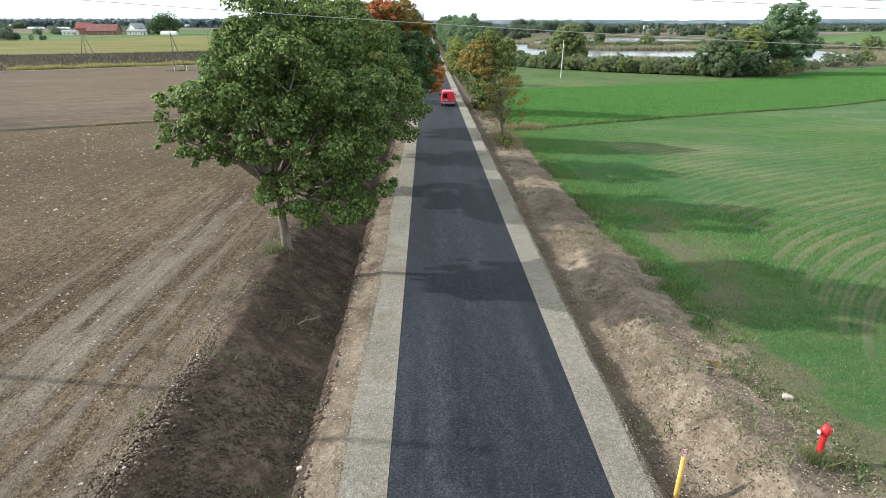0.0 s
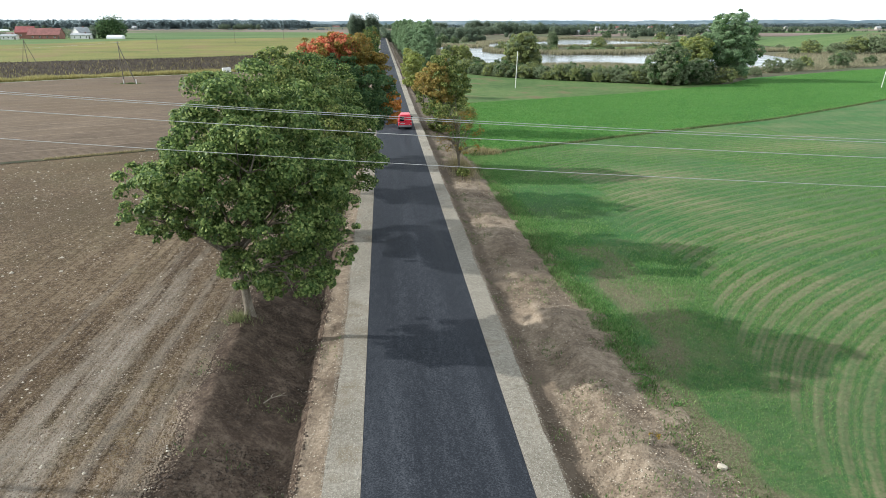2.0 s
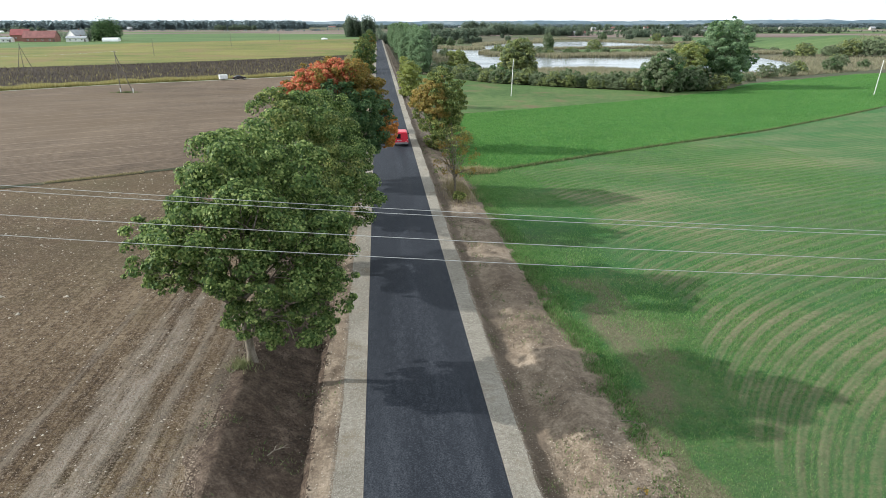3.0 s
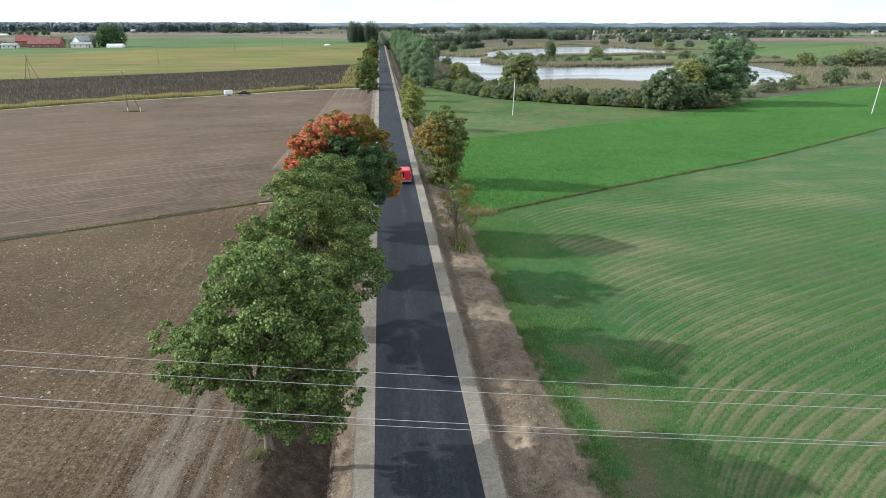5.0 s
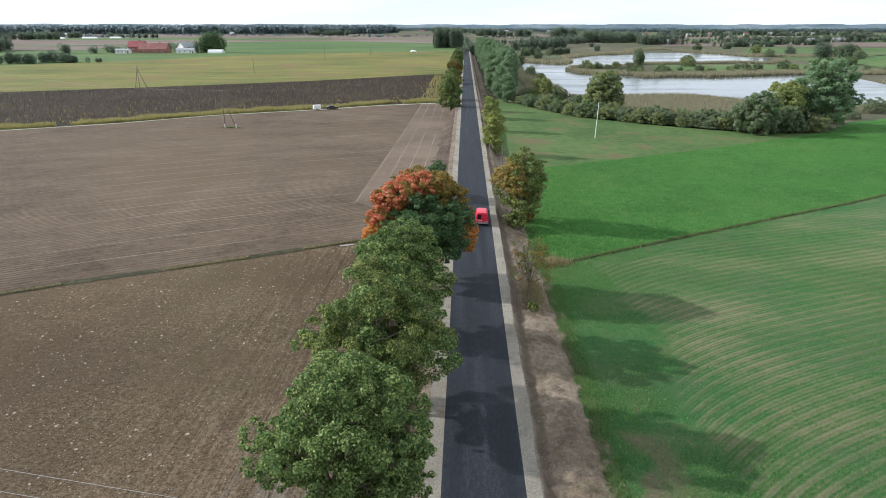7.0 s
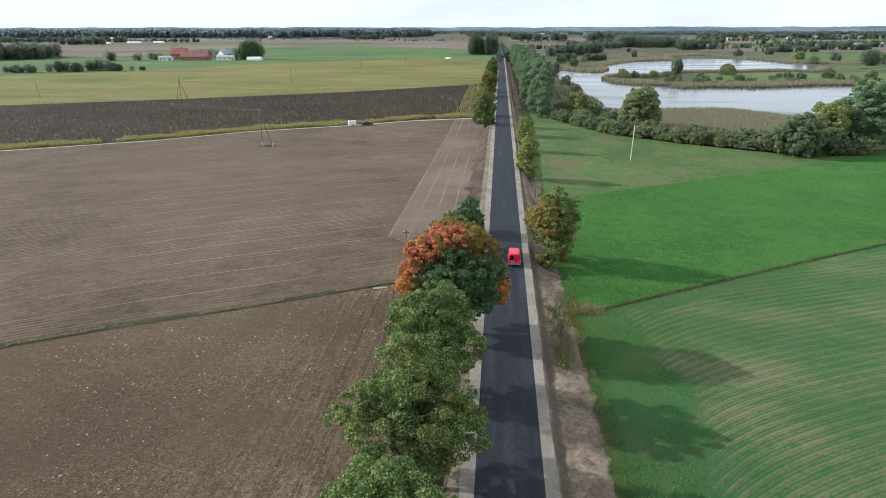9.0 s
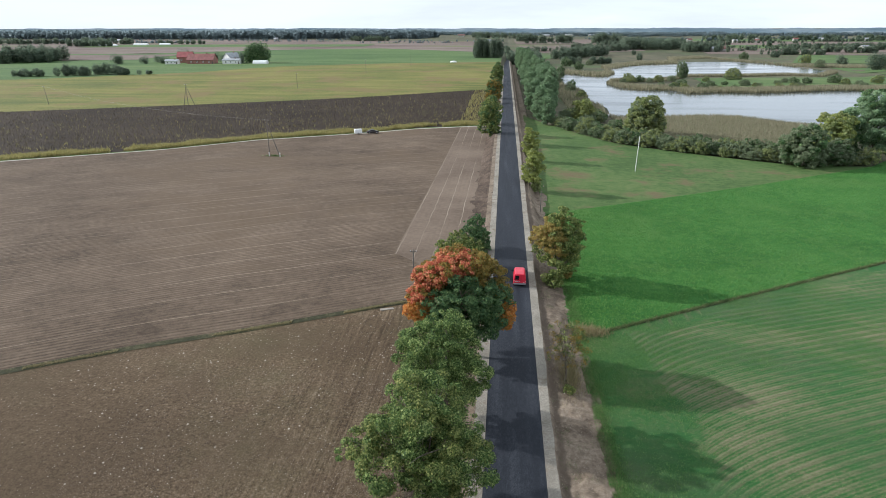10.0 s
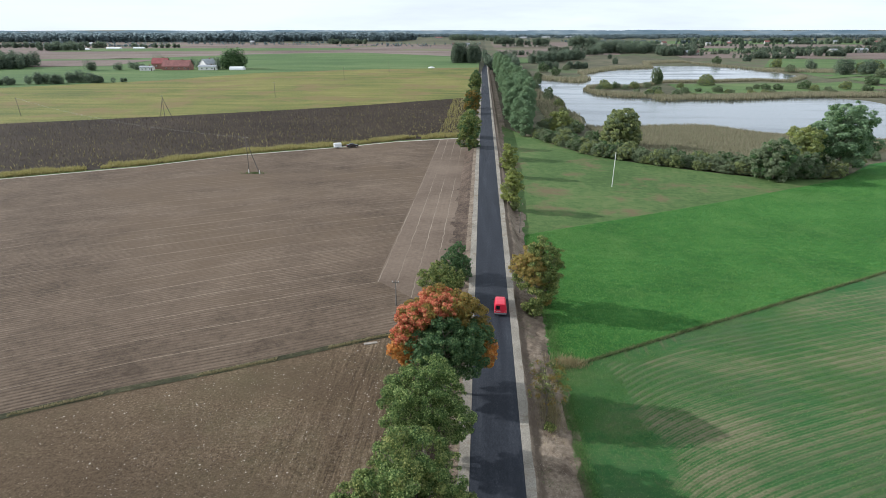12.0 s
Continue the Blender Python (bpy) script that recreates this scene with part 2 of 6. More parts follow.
def ploughed_field(name, dark, mid, light, dust, weeds):
    """Stony ploughed soil: crumbs at three sizes, furrows along the road, dust in two old wheel tracks, a haze of weeds."""
    m, nt, p, _ = start(name, 0.95, 0.12)
    pos = position(nt)
    sep = nt.nodes.new("ShaderNodeSeparateXYZ")
    nt.links.new(pos, sep.inputs["Vector"])
    a = noise_tex(nt, pos, 0.035, 5.0, 0.6)
    furrows = noise_tex(nt, pos, 2.2, 4.0, 0.6, (1.0, 0.035, 1.0))
    b = noise_tex(nt, pos, 3.2, 5.0, 0.7)
    g = noise_tex(nt, pos, 10.0, 5.0, 0.8)
    lines = noise_tex(nt, pos, 6.0, 4.0, 0.65, (1.0, 0.05, 1.0))
    crumbs = noise_tex(nt, pos, 6.0, 4.0, 0.65)
    near = node(nt, "MapRange")
    for key, value in (("From Min", -24.0), ("From Max", -13.0), ("To Min", 0.15), ("To Max", 1.0)):
        near.inputs[key].default_value = value
    nt.links.new(sep.outputs["X"], near.inputs["Value"])
    near = near.outputs["Result"]
    streaks = calc(nt, "ADD", calc(nt, "MULTIPLY", lines, near), calc(nt, "MULTIPLY", crumbs, calc(nt, "SUBTRACT", 1.0, near)))
    furrows = calc(nt, "ADD", calc(nt, "MULTIPLY", furrows, near), calc(nt, "MULTIPLY", 0.5, calc(nt, "SUBTRACT", 1.0, near)))
    f = calc(nt, "ADD", calc(nt, "ADD", calc(nt, "MULTIPLY", a, 0.16), calc(nt, "ADD", calc(nt, "MULTIPLY", furrows, 0.14), calc(nt, "MULTIPLY", streaks, 0.18))), calc(nt, "ADD", calc(nt, "MULTIPLY", b, 0.2), calc(nt, "MULTIPLY", g, 0.32)))
    col = ramp(nt, f, [(0.44, dark), (0.5, mid), (0.56, light)])
    t = noise_tex(nt, pos, 0.06, 6.0, 0.7)
    t = calc(nt, "ADD", calc(nt, "MULTIPLY", t, 0.75), calc(nt, "MULTIPLY", g, 0.25))
    col = blend(nt, ramp(nt, t, [(0.5, (0, 0, 0)), (0.66, (0.45, 0.45, 0.45))]), col, weeds)
    damp = calc(nt, "ADD", calc(nt, "MULTIPLY", noise_tex(nt, pos, 0.05, 5.0, 0.6, (0.6, 1.3, 1.0)), 0.8), calc(nt, "MULTIPLY", g, 0.2))
    col = blend(nt, ramp(nt, damp, [(0.46, (0, 0, 0)), (0.6, (0.65, 0.65, 0.65))]), col, (0.1, 0.07, 0.043))
    x = calc(nt, "ADD", sep.outputs["X"], calc(nt, "MULTIPLY", calc(nt, "SUBTRACT", noise_tex(nt, pos, 0.2, 3.0), 0.5), 0.8))
    patchy = calc(nt, "ADD", calc(nt, "MULTIPLY", noise_tex(nt, pos, 0.9, 6.0, 0.8, (1.0, 0.3, 1.0)), 0.42), calc(nt, "ADD", calc(nt, "MULTIPLY", g, 0.33), calc(nt, "MULTIPLY", lines, 0.25)))
    for centre, half, most in ((-12.4, 0.55, 0.6), (-11.3, 0.65, 0.75), (-14.3, 0.3, 0.35), (-9.9, 0.3, 0.5), (-8.6, 0.3, 0.45)):
        d = calc(nt, "DIVIDE", calc(nt, "ABSOLUTE", calc(nt, "SUBTRACT", x, centre)), half)
        d = calc(nt, "ADD", d, calc(nt, "MAXIMUM", calc(nt, "MULTIPLY", calc(nt, "SUBTRACT", sep.outputs["Y"], 26.0), 0.12), 0.0))
        d = calc(nt, "SUBTRACT", calc(nt, "MULTIPLY", patchy, 1.9), calc(nt, "MULTIPLY", d, 0.24))
        col = blend(nt, ramp(nt, d, [(0.66, (0, 0, 0)), (0.98, (most, most, most))]), col, dust)
    nt.links.new(col, p.inputs["Base Color"])
    bump(nt, p, calc(nt, "ADD", calc(nt, "MULTIPLY", furrows, 0.45), calc(nt, "ADD", calc(nt, "MULTIPLY", b, 0.7), calc(nt, "MULTIPLY", g, 0.6))), 1.0, 0.28)
    return m


def foliage(name, colours, through_light=0.3, rough=0.5, gloss=0.13):
    """Leaves: each one takes its own shade; some light comes through."""
    m, nt, p, out = start(name, rough, gloss)
    rnd = nt.nodes.new("ShaderNodeNewGeometry").outputs["Random Per Island"]
    pos = position(nt)
    f = calc(nt, "ADD", calc(nt, "MULTIPLY", rnd, 0.6), calc(nt, "MULTIPLY", noise_tex(nt, pos, 0.6, 3.0), 0.4))
    n = len(colours)
    col = ramp(nt, f, [(0.2 + 0.6 * i / max(1, n - 1), c) for i, c in enumerate(colours)])
    nt.links.new(col, p.inputs["Base Color"])
    t = nt.nodes.new("ShaderNodeBsdfTranslucent")
    nt.links.new(col, t.inputs["Color"])
    mx = nt.nodes.new("ShaderNodeMixShader")
    mx.inputs["Fac"].default_value = through_light
    nt.links.new(p.outputs["BSDF"], mx.inputs[1])
    nt.links.new(t.outputs["BSDF"], mx.inputs[2])
    nt.links.new(mx.outputs["Shader"], out.inputs["Surface"])
    return m


def plain(name, colour, rough=0.6, metal=0.0, vary=0.15, scale=4.0, spec=0.5):
    m, nt, p, _ = start(name, rough, spec)
    pos = nt.nodes.new("ShaderNodeTexCoord").outputs["Object"]
    f = noise_tex(nt, pos, scale, 5.0, 0.6)
    lo = tuple(c * (1 - vary) for c in colour)
    hi = tuple(min(1, c * (1 + vary)) for c in colour)
    nt.links.new(ramp(nt, f, [(0.3, lo), (0.7, hi)]), p.inputs["Base Color"])
    p.inputs["Metallic"].default_value = metal
    return m


def asphalt_material():
    m, nt, p, _ = start("fresh asphalt", 0.8, 0.15)
    pos = position(nt)
    a = noise_tex(nt, pos, 0.7, 5.0, 0.6, (1.0, 0.06, 1.0))
    b = noise_tex(nt, pos, 5.0, 6.0, 0.75, (1.0, 0.3, 1.0))
    g = noise_tex(nt, pos, 16.0, 5.0, 0.85)
    f = calc(nt, "ADD", calc(nt, "MULTIPLY", a, 0.28), calc(nt, "ADD", calc(nt, "MULTIPLY", b, 0.16), calc(nt, "MULTIPLY", g, 0.56)))
    col = ramp(nt, f, [(0.39, (0.0075, 0.009, 0.0125)), (0.5, (0.0195, 0.022, 0.0282)), (0.62, (0.07, 0.075, 0.086))])
    nt.links.new(col, p.inputs["Base Color"])
    r = ramp(nt, a, [(0.35, (0.62, 0.62, 0.62)), (0.65, (0.9, 0.9, 0.9))])
    nt.links.new(r, p.inputs["Roughness"])
    bump(nt, p, calc(nt, "ADD", g, b), 0.5, 0.012)
    return m


def water_material():
    m, nt, p, _ = start("lake water", 0.08, 0.5)
    p.inputs["Base Color"].default_value = (0.035, 0.05, 0.055, 1)
    pos = position(nt)
    n = noise_tex(nt, pos, 0.9, 4.0, 0.6, (1.0, 2.5, 1.0))
    w = noise_tex(nt, pos, 0.02, 3.0, 0.6, (0.5, 2.0, 1.0))
    nt.links.new(ramp(nt, w, [(0.4, (0.06, 0.06, 0.06)), (0.65, (0.2, 0.2, 0.2))]), p.inputs["Roughness"])
    bump(nt, p, n, 0.25, 0.05)
    return m


def glass_material(name="dark window glass", colour=(0.01, 0.012, 0.014)):
    m, nt, p, _ = start(name, 0.06, 0.6)
    p.inputs["Base Color"].default_value = (*colour, 1)
    return m


ASPHALT = asphalt_material()
GRAVEL = earth("crushed stone shoulder", (0.152, 0.133, 0.106), (0.246, 0.22, 0.179), (0.37, 0.338, 0.287), 0.25, 6.0, 20.0, relief=0.07, speck=((0.56, 0.52, 0.46), 14.0, 0.18), tint=((0.19, 0.157, 0.115), 0.5, 0.52))
BANK = earth("dark moist topsoil", (0.04, 0.028, 0.02), (0.078, 0.055, 0.04), (0.14, 0.105, 0.078), 0.25, 2.0, 9.0, relief=0.12, speck=((0.26, 0.22, 0.17), 5.0, 0.08), tint=((0.05, 0.065, 0.026), 0.6, 0.64))
VERGE = earth("bare verge soil", (0.115, 0.086, 0.062), (0.185, 0.143, 0.104), (0.285, 0.228, 0.17), 0.22, 2.0, 10.0, relief=0.14, speck=((0.4, 0.35, 0.29), 5.5, 0.09), tint=((0.095, 0.07, 0.05), 0.4, 0.54), band=((0.1, 0.076, 0.056), 3.95, 0.5))
FIELD_STONY = ploughed_field("stony ploughed soil", (0.047, 0.031, 0.018), (0.134, 0.093, 0.055), (0.28, 0.212, 0.14), (0.36, 0.312, 0.258), (0.09, 0.092, 0.04))
FIELD_BROWN = rows("harrowed brown soil", (0.058, 0.041, 0.028), (0.178, 0.131, 0.092), 0.8, 0.5, 0.025, 1.1, 5.0, tram=((0.34, 0.27, 0.2), 6.4, 0.06, 2.37), patch=((0.115, 0.082, 0.054), 0.022, 0.48, 0.0), relief=0.14, wander=0.15)
FIELD_HEADLAND = rows("trampled headland soil", (0.095, 0.069, 0.05), (0.195, 0.148, 0.11), 0.95, 0.06, 0.05, 1.2, 6.0, tram=((0.36, 0.3, 0.235), 2.9, 0.1), relief=0.025, wander=0.6)
FIELD_STUBBLE = rows("dark soil under withered stalks", (0.023, 0.0165, 0.011), (0.056, 0.041, 0.029), 1.5, 0.4, 0.03, 0.8, 3.0, relief=0.15)
FIELD_YELLOW = earth("ripening yellow-green crop", (0.078, 0.095, 0.026), (0.14, 0.142, 0.037), (0.215, 0.182, 0.06), 0.014, 0.12, 1.0, relief=0.35, tint=((0.165, 0.125, 0.052), 0.03, 0.5), stretch=(0.12, 1.0, 1.0))
FIELD_FARGREEN = earth("short green crop", (0.052, 0.092, 0.032), (0.08, 0.13, 0.042), (0.122, 0.16, 0.06), 0.006, 0.05, 0.6, relief=0.3, stretch=(0.2, 1.0, 1.0))
FIELD_FARBROWN = earth("far bare soil", (0.095, 0.068, 0.056), (0.155, 0.115, 0.098), (0.21, 0.17, 0.14), 0.004, 0.03, 0.4, relief=0.2, tint=((0.12, 0.15, 0.055), 0.006, 0.54), stretch=(0.2, 1.0, 1.0))
FIELD_ROWS = grain_field("young grain in rows", (0.17, 0.148, 0.09), (0.095, 0.116, 0.052), (0.036, 0.096, 0.028), (0.019, 0.08, 0.022), 1.14)
FIELD_GREEN = earth("dense green crop", (0.02, 0.08, 0.015), (0.035, 0.128, 0.022), (0.075, 0.19, 0.042), 0.05, 0.8, 6.0, relief=0.14, stretch=(0.5, 1.2, 1.0), sheen=0.03, tint=((0.075, 0.165, 0.04), 0.045, 0.52))
MEADOW = earth("mown meadow", (0.045, 0.08, 0.022), (0.07, 0.118, 0.034), (0.115, 0.145, 0.052), 0.035, 0.5, 4.0, relief=0.12, tint=((0.125, 0.1, 0.052), 0.07, 0.53))
MARSH = earth("rough grazing and marsh", (0.055, 0.058, 0.034), (0.09, 0.086, 0.052), (0.14, 0.122, 0.078), 0.006, 0.07, 0.8, relief=0.2, tint=((0.08, 0.11, 0.045), 0.008, 0.52))
TRACK = earth("dusty farm track", (0.25, 0.22, 0.18), (0.36, 0.32, 0.27), (0.48, 0.44, 0.38), 0.1, 1.0, 9.0, relief=0.04, tint=((0.13, 0.15, 0.06), 0.2, 0.6))
# margin grass and soil, darkened to paint in the furrow's shadow line
SHADED_MARGIN = earth("grassy field margin with furrow shadow in its colour", (0.022, 0.023, 0.012), (0.042, 0.042, 0.02), (0.09, 0.078, 0.042), 0.2, 1.5, 9.0, relief=0.15)
WATER = water_material()
BARK = earth("grey-brown bark", (0.1, 0.08, 0.06), (0.19, 0.16, 0.125), (0.34, 0.3, 0.245), 0.8, 6.0, 30.0, relief=0.03, stretch=(1, 1, 0.25))
LEAF_GREEN = foliage("maple leaves, green", [(0.046, 0.084, 0.029), (0.1, 0.162, 0.05), (0.18, 0.252, 0.076), (0.36, 0.42, 0.15)], 0.42)
LEAF_DARK = foliage("maple leaves, dark green", [(0.038, 0.082, 0.038), (0.074, 0.138, 0.056), (0.12, 0.198, 0.077), (0.19, 0.26, 0.105)], 0.45)
LEAF_OLIVE = foliage("leaves turning olive", [(0.07, 0.1, 0.034), (0.128, 0.172, 0.052), (0.21, 0.255, 0.078), (0.38, 0.38, 0.13)], 0.42)
LEAF_RED = foliage("maple leaves, red and orange", [(0.38, 0.088, 0.055), (0.6, 0.175, 0.1), (0.72, 0.3, 0.165), (0.45, 0.29, 0.105)], 0.45)
LEAF_ORANGE = foliage("maple leaves, orange", [(0.45, 0.15, 0.04), (0.6, 0.25, 0.055), (0.62, 0.32, 0.09), (0.34, 0.26, 0.08)], 0.4)
LEAF_RUST = foliage("maple leaves, rusty", [(0.14, 0.13, 0.038), (0.24, 0.175, 0.045), (0.36, 0.22, 0.055), (0.22, 0.21, 0.06)], 0.4)
LEAF_YELLOW = foliage("yellowing leaves", [(0.2, 0.18, 0.055), (0.29, 0.245, 0.07), (0.38, 0.29, 0.085), (0.33, 0.21, 0.075)], 0.4)
LEAF_PALE = foliage("pale willow leaves", [(0.17, 0.21, 0.085), (0.245, 0.29, 0.115), (0.32, 0.36, 0.145), (0.41, 0.41, 0.18)], 0.5)
LEAF_POPLAR = foliage("poplar leaves", [(0.145, 0.23, 0.13), (0.205, 0.3, 0.165), (0.265, 0.37, 0.2), (0.36, 0.45, 0.26)], 0.55)
LEAF_SHRUB = foliage("shrub leaves", [(0.15, 0.19, 0.115), (0.2, 0.25, 0.145), (0.26, 0.31, 0.18), (0.34, 0.37, 0.23)], 0.6, 0.8)
# pale blue in these leaf colours stands in for aerial haze
LEAF_HAZE = foliage("far woodland with haze in its colour", [(0.16, 0.21, 0.22), (0.2, 0.25, 0.26), (0.24, 0.29, 0.3), (0.28, 0.33, 0.335)], 0.8, 0.95, 0.1)
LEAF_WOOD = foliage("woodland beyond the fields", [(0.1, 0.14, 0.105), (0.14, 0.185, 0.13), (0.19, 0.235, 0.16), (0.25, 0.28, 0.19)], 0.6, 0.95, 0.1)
LEAF_LIGHT = foliage("light yellow-green leaves", [(0.22, 0.26, 0.075), (0.3, 0.35, 0.1), (0.38, 0.42, 0.13), (0.45, 0.44, 0.16)], 0.55)
GRASS = foliage("grass blades", [(0.055, 0.09, 0.03), (0.085, 0.13, 0.042), (0.135, 0.175, 0.065), (0.25, 0.25, 0.13)])
CROP = foliage("leafy crop blades", [(0.055, 0.15, 0.035), (0.09, 0.22, 0.048), (0.14, 0.29, 0.07), (0.22, 0.34, 0.11)], 0.5)
GRAIN = foliage("young grain blades", [(0.075, 0.17, 0.046), (0.115, 0.24, 0.064), (0.165, 0.3, 0.09), (0.28, 0.37, 0.15)], 0.5)
TUFT = foliage("pale rank grass", [(0.1, 0.13, 0.05), (0.16, 0.19, 0.08), (0.24, 0.25, 0.12), (0.36, 0.33, 0.19)])
DRY = foliage("withered grass", [(0.2, 0.16, 0.08), (0.3, 0.25, 0.13), (0.4, 0.34, 0.2), (0.14, 0.15, 0.06)])
REED = foliage("reeds", [(0.19, 0.178, 0.115), (0.27, 0.245, 0.16), (0.35, 0.31, 0.205), (0.2, 0.22, 0.12)], 0.5)
MAIZE = foliage("yellowed maize", [(0.22, 0.195, 0.075), (0.32, 0.28, 0.1), (0.42, 0.37, 0.16), (0.21, 0.215, 0.08)], 0.35)
STALK = foliage("withered stalks", [(0.03, 0.022, 0.015), (0.042, 0.032, 0.021), (0.06, 0.047, 0.028), (0.2, 0.165, 0.08)], 0.1)
STONE = plain("pale field stones", (0.44, 0.385, 0.31), 0.85, vary=0.35, scale=0.7)
CHIP = foliage("crushed stone chips", [(0.17, 0.15, 0.12), (0.24, 0.215, 0.175), (0.31, 0.285, 0.24), (0.42, 0.39, 0.34)], 0.0, 0.9)
CLOD = plain("soil clods", (0.19, 0.147, 0.106), 0.95, vary=0.4, scale=0.8)
DARK_CLOD = plain("moist dark clods", (0.075, 0.053, 0.038), 0.95, vary=0.4, scale=0.8)
WOOD = plain("weathered pole wood", (0.13, 0.112, 0.095), 0.9, vary=0.3)
CONCRETE = plain("pale concrete", (0.62, 0.61, 0.57), 0.85, vary=0.12)
WIRE = plain("weathered cable", (0.4, 0.4, 0.39), 0.6, 0.0, 0.05)
RED_PAINT = plain("red car paint", (0.58, 0.02, 0.045), 0.3, 0.0, 0.06, 1.5)
RED_ENAMEL = plain("red hydrant enamel", (0.55, 0.025, 0.025), 0.4, 0.0, 0.15, 6.0)
YELLOW_PAINT = plain("yellow painted post", (0.6, 0.36, 0.09), 0.65, 0.0, 0.2, 6.0)
WHITE_PAINT = plain("white paint", (0.75, 0.75, 0.73), 0.5, 0.0, 0.08)
GREY_PLASTIC = plain("grey bumper plastic", (0.2, 0.2, 0.21), 0.6, 0.0, 0.1)
BLACK_RUBBER = plain("black rubber", (0.02, 0.02, 0.022), 0.85, 0.0, 0.1)
DARK_PAINT = plain("dark car paint", (0.035, 0.03, 0.03), 0.25, 0.2, 0.1)
RIM = plain("wheel rim", (0.35, 0.35, 0.36), 0.4, 0.8, 0.1)
LAMP_RED = plain("red lamp glass", (0.5, 0.01, 0.01), 0.15, 0.0, 0.05)
LAMP_WHITE = plain("pale lamp glass", (0.75, 0.72, 0.68), 0.15, 0.0, 0.05)
GLASS = glass_material()
ROOF_RED = plain("red tin roof", (0.27, 0.075, 0.07), 0.7, 0.0, 0.25, 0.3)
ROOF_RUST = plain("red-brown roof sheets", (0.22, 0.085, 0.075), 0.8, 0.0, 0.3, 0.4)
ROOF_DULL = plain("faded red-brown tiles", (0.2, 0.095, 0.08), 0.8, 0.0, 0.25, 0.3)
ROOF_GREY = plain("grey roof sheets", (0.3, 0.31, 0.32), 0.7, 0.0, 0.2, 0.4)
PLASTER = plain("white plaster", (0.72, 0.71, 0.67), 0.85, 0.0, 0.1, 0.4)
DULL_PLASTER = plain("greyed plaster", (0.4, 0.38, 0.34), 0.85, 0.0, 0.15, 0.3)
BRICK_RED = plain("red brick wall", (0.26, 0.13, 0.1), 0.85, 0.0, 0.25, 0.6)

# ---- tools for meshes ----
rng = np.random.default_rng(7)
TABLE = np.random.default_rng(3).random((256, 256))


def vnoise(x, y, size, seed=0):
    """Smooth noise, 0 to 1, with features of the given size in metres."""
    u, v = np.asarray(x, float) / size + seed * 17.3, np.asarray(y, float) / size + seed * 31.7
    i, j = np.floor(u).astype(int), np.floor(v).astype(int)
    a, b = u - i, v - j
    a, b = a * a * (3 - 2 * a), b * b * (3 - 2 * b)
    q = lambda m, n: TABLE[m % 256, n % 256]
    return (q(i, j) * (1 - a) + q(i + 1, j) * a) * (1 - b) + (q(i, j + 1) * (1 - a) + q(i + 1, j + 1) * a) * b


def step(e0, e1, x):
    u = np.clip((np.asarray(x, float) - e0) / (e1 - e0), 0, 1)
    return u * u * (3 - 2 * u)


def land(x, y):
    """The broad lie of the fields on both sides of the road, in metres above the asphalt."""
    x, y = np.asarray(x, float), np.asarray(y, float)
    left = np.interp(y, [-40, 20, 60, 110, 180, 235, 330, 500, 650, 900, 3000], [1.1, 1.0, 0.6, -0.4, -2.0, -2.6, -2.2, 0.5, 3, 4, 6])
    right = np.interp(y, [-40, 10, 30, 75, 110, 180, 240, 3000], [0.3, 0.2, -0.4, -1.3, -2.0, -3.2, -3.9, -4.2])
    right = right - np.interp(x, [10, 65, 100, 300], [0, 1.6, 1.9, 2.0]) * np.interp(y, [0, 40, 110, 250], [0.2, 0.5, 1, 0.5])
    marsh = step(225, 262, y) * step(20, 48, x) * (1 - step(650, 1000, y))
    right = right * (1 - marsh) - 5.12 * marsh
    right = right * (1 - step(800, 1500, y)) + 3.0 * step(800, 1500, y)
    knoll = 14 * np.maximum(0, np.exp(-((x - 400) / 65) ** 2 / 2 - ((y - 520) / 90) ** 2 / 2) - 0.2)
    hills = knoll + step(2200, 4600, np.hypot(x, y)) * (16 + 16 * vnoise(x, y, 900, 5))
    mix = step(-5, 5, x) * (y > 300) + (x > 0) * (y <= 300)
    return left * (1 - mix) + right * mix + hills


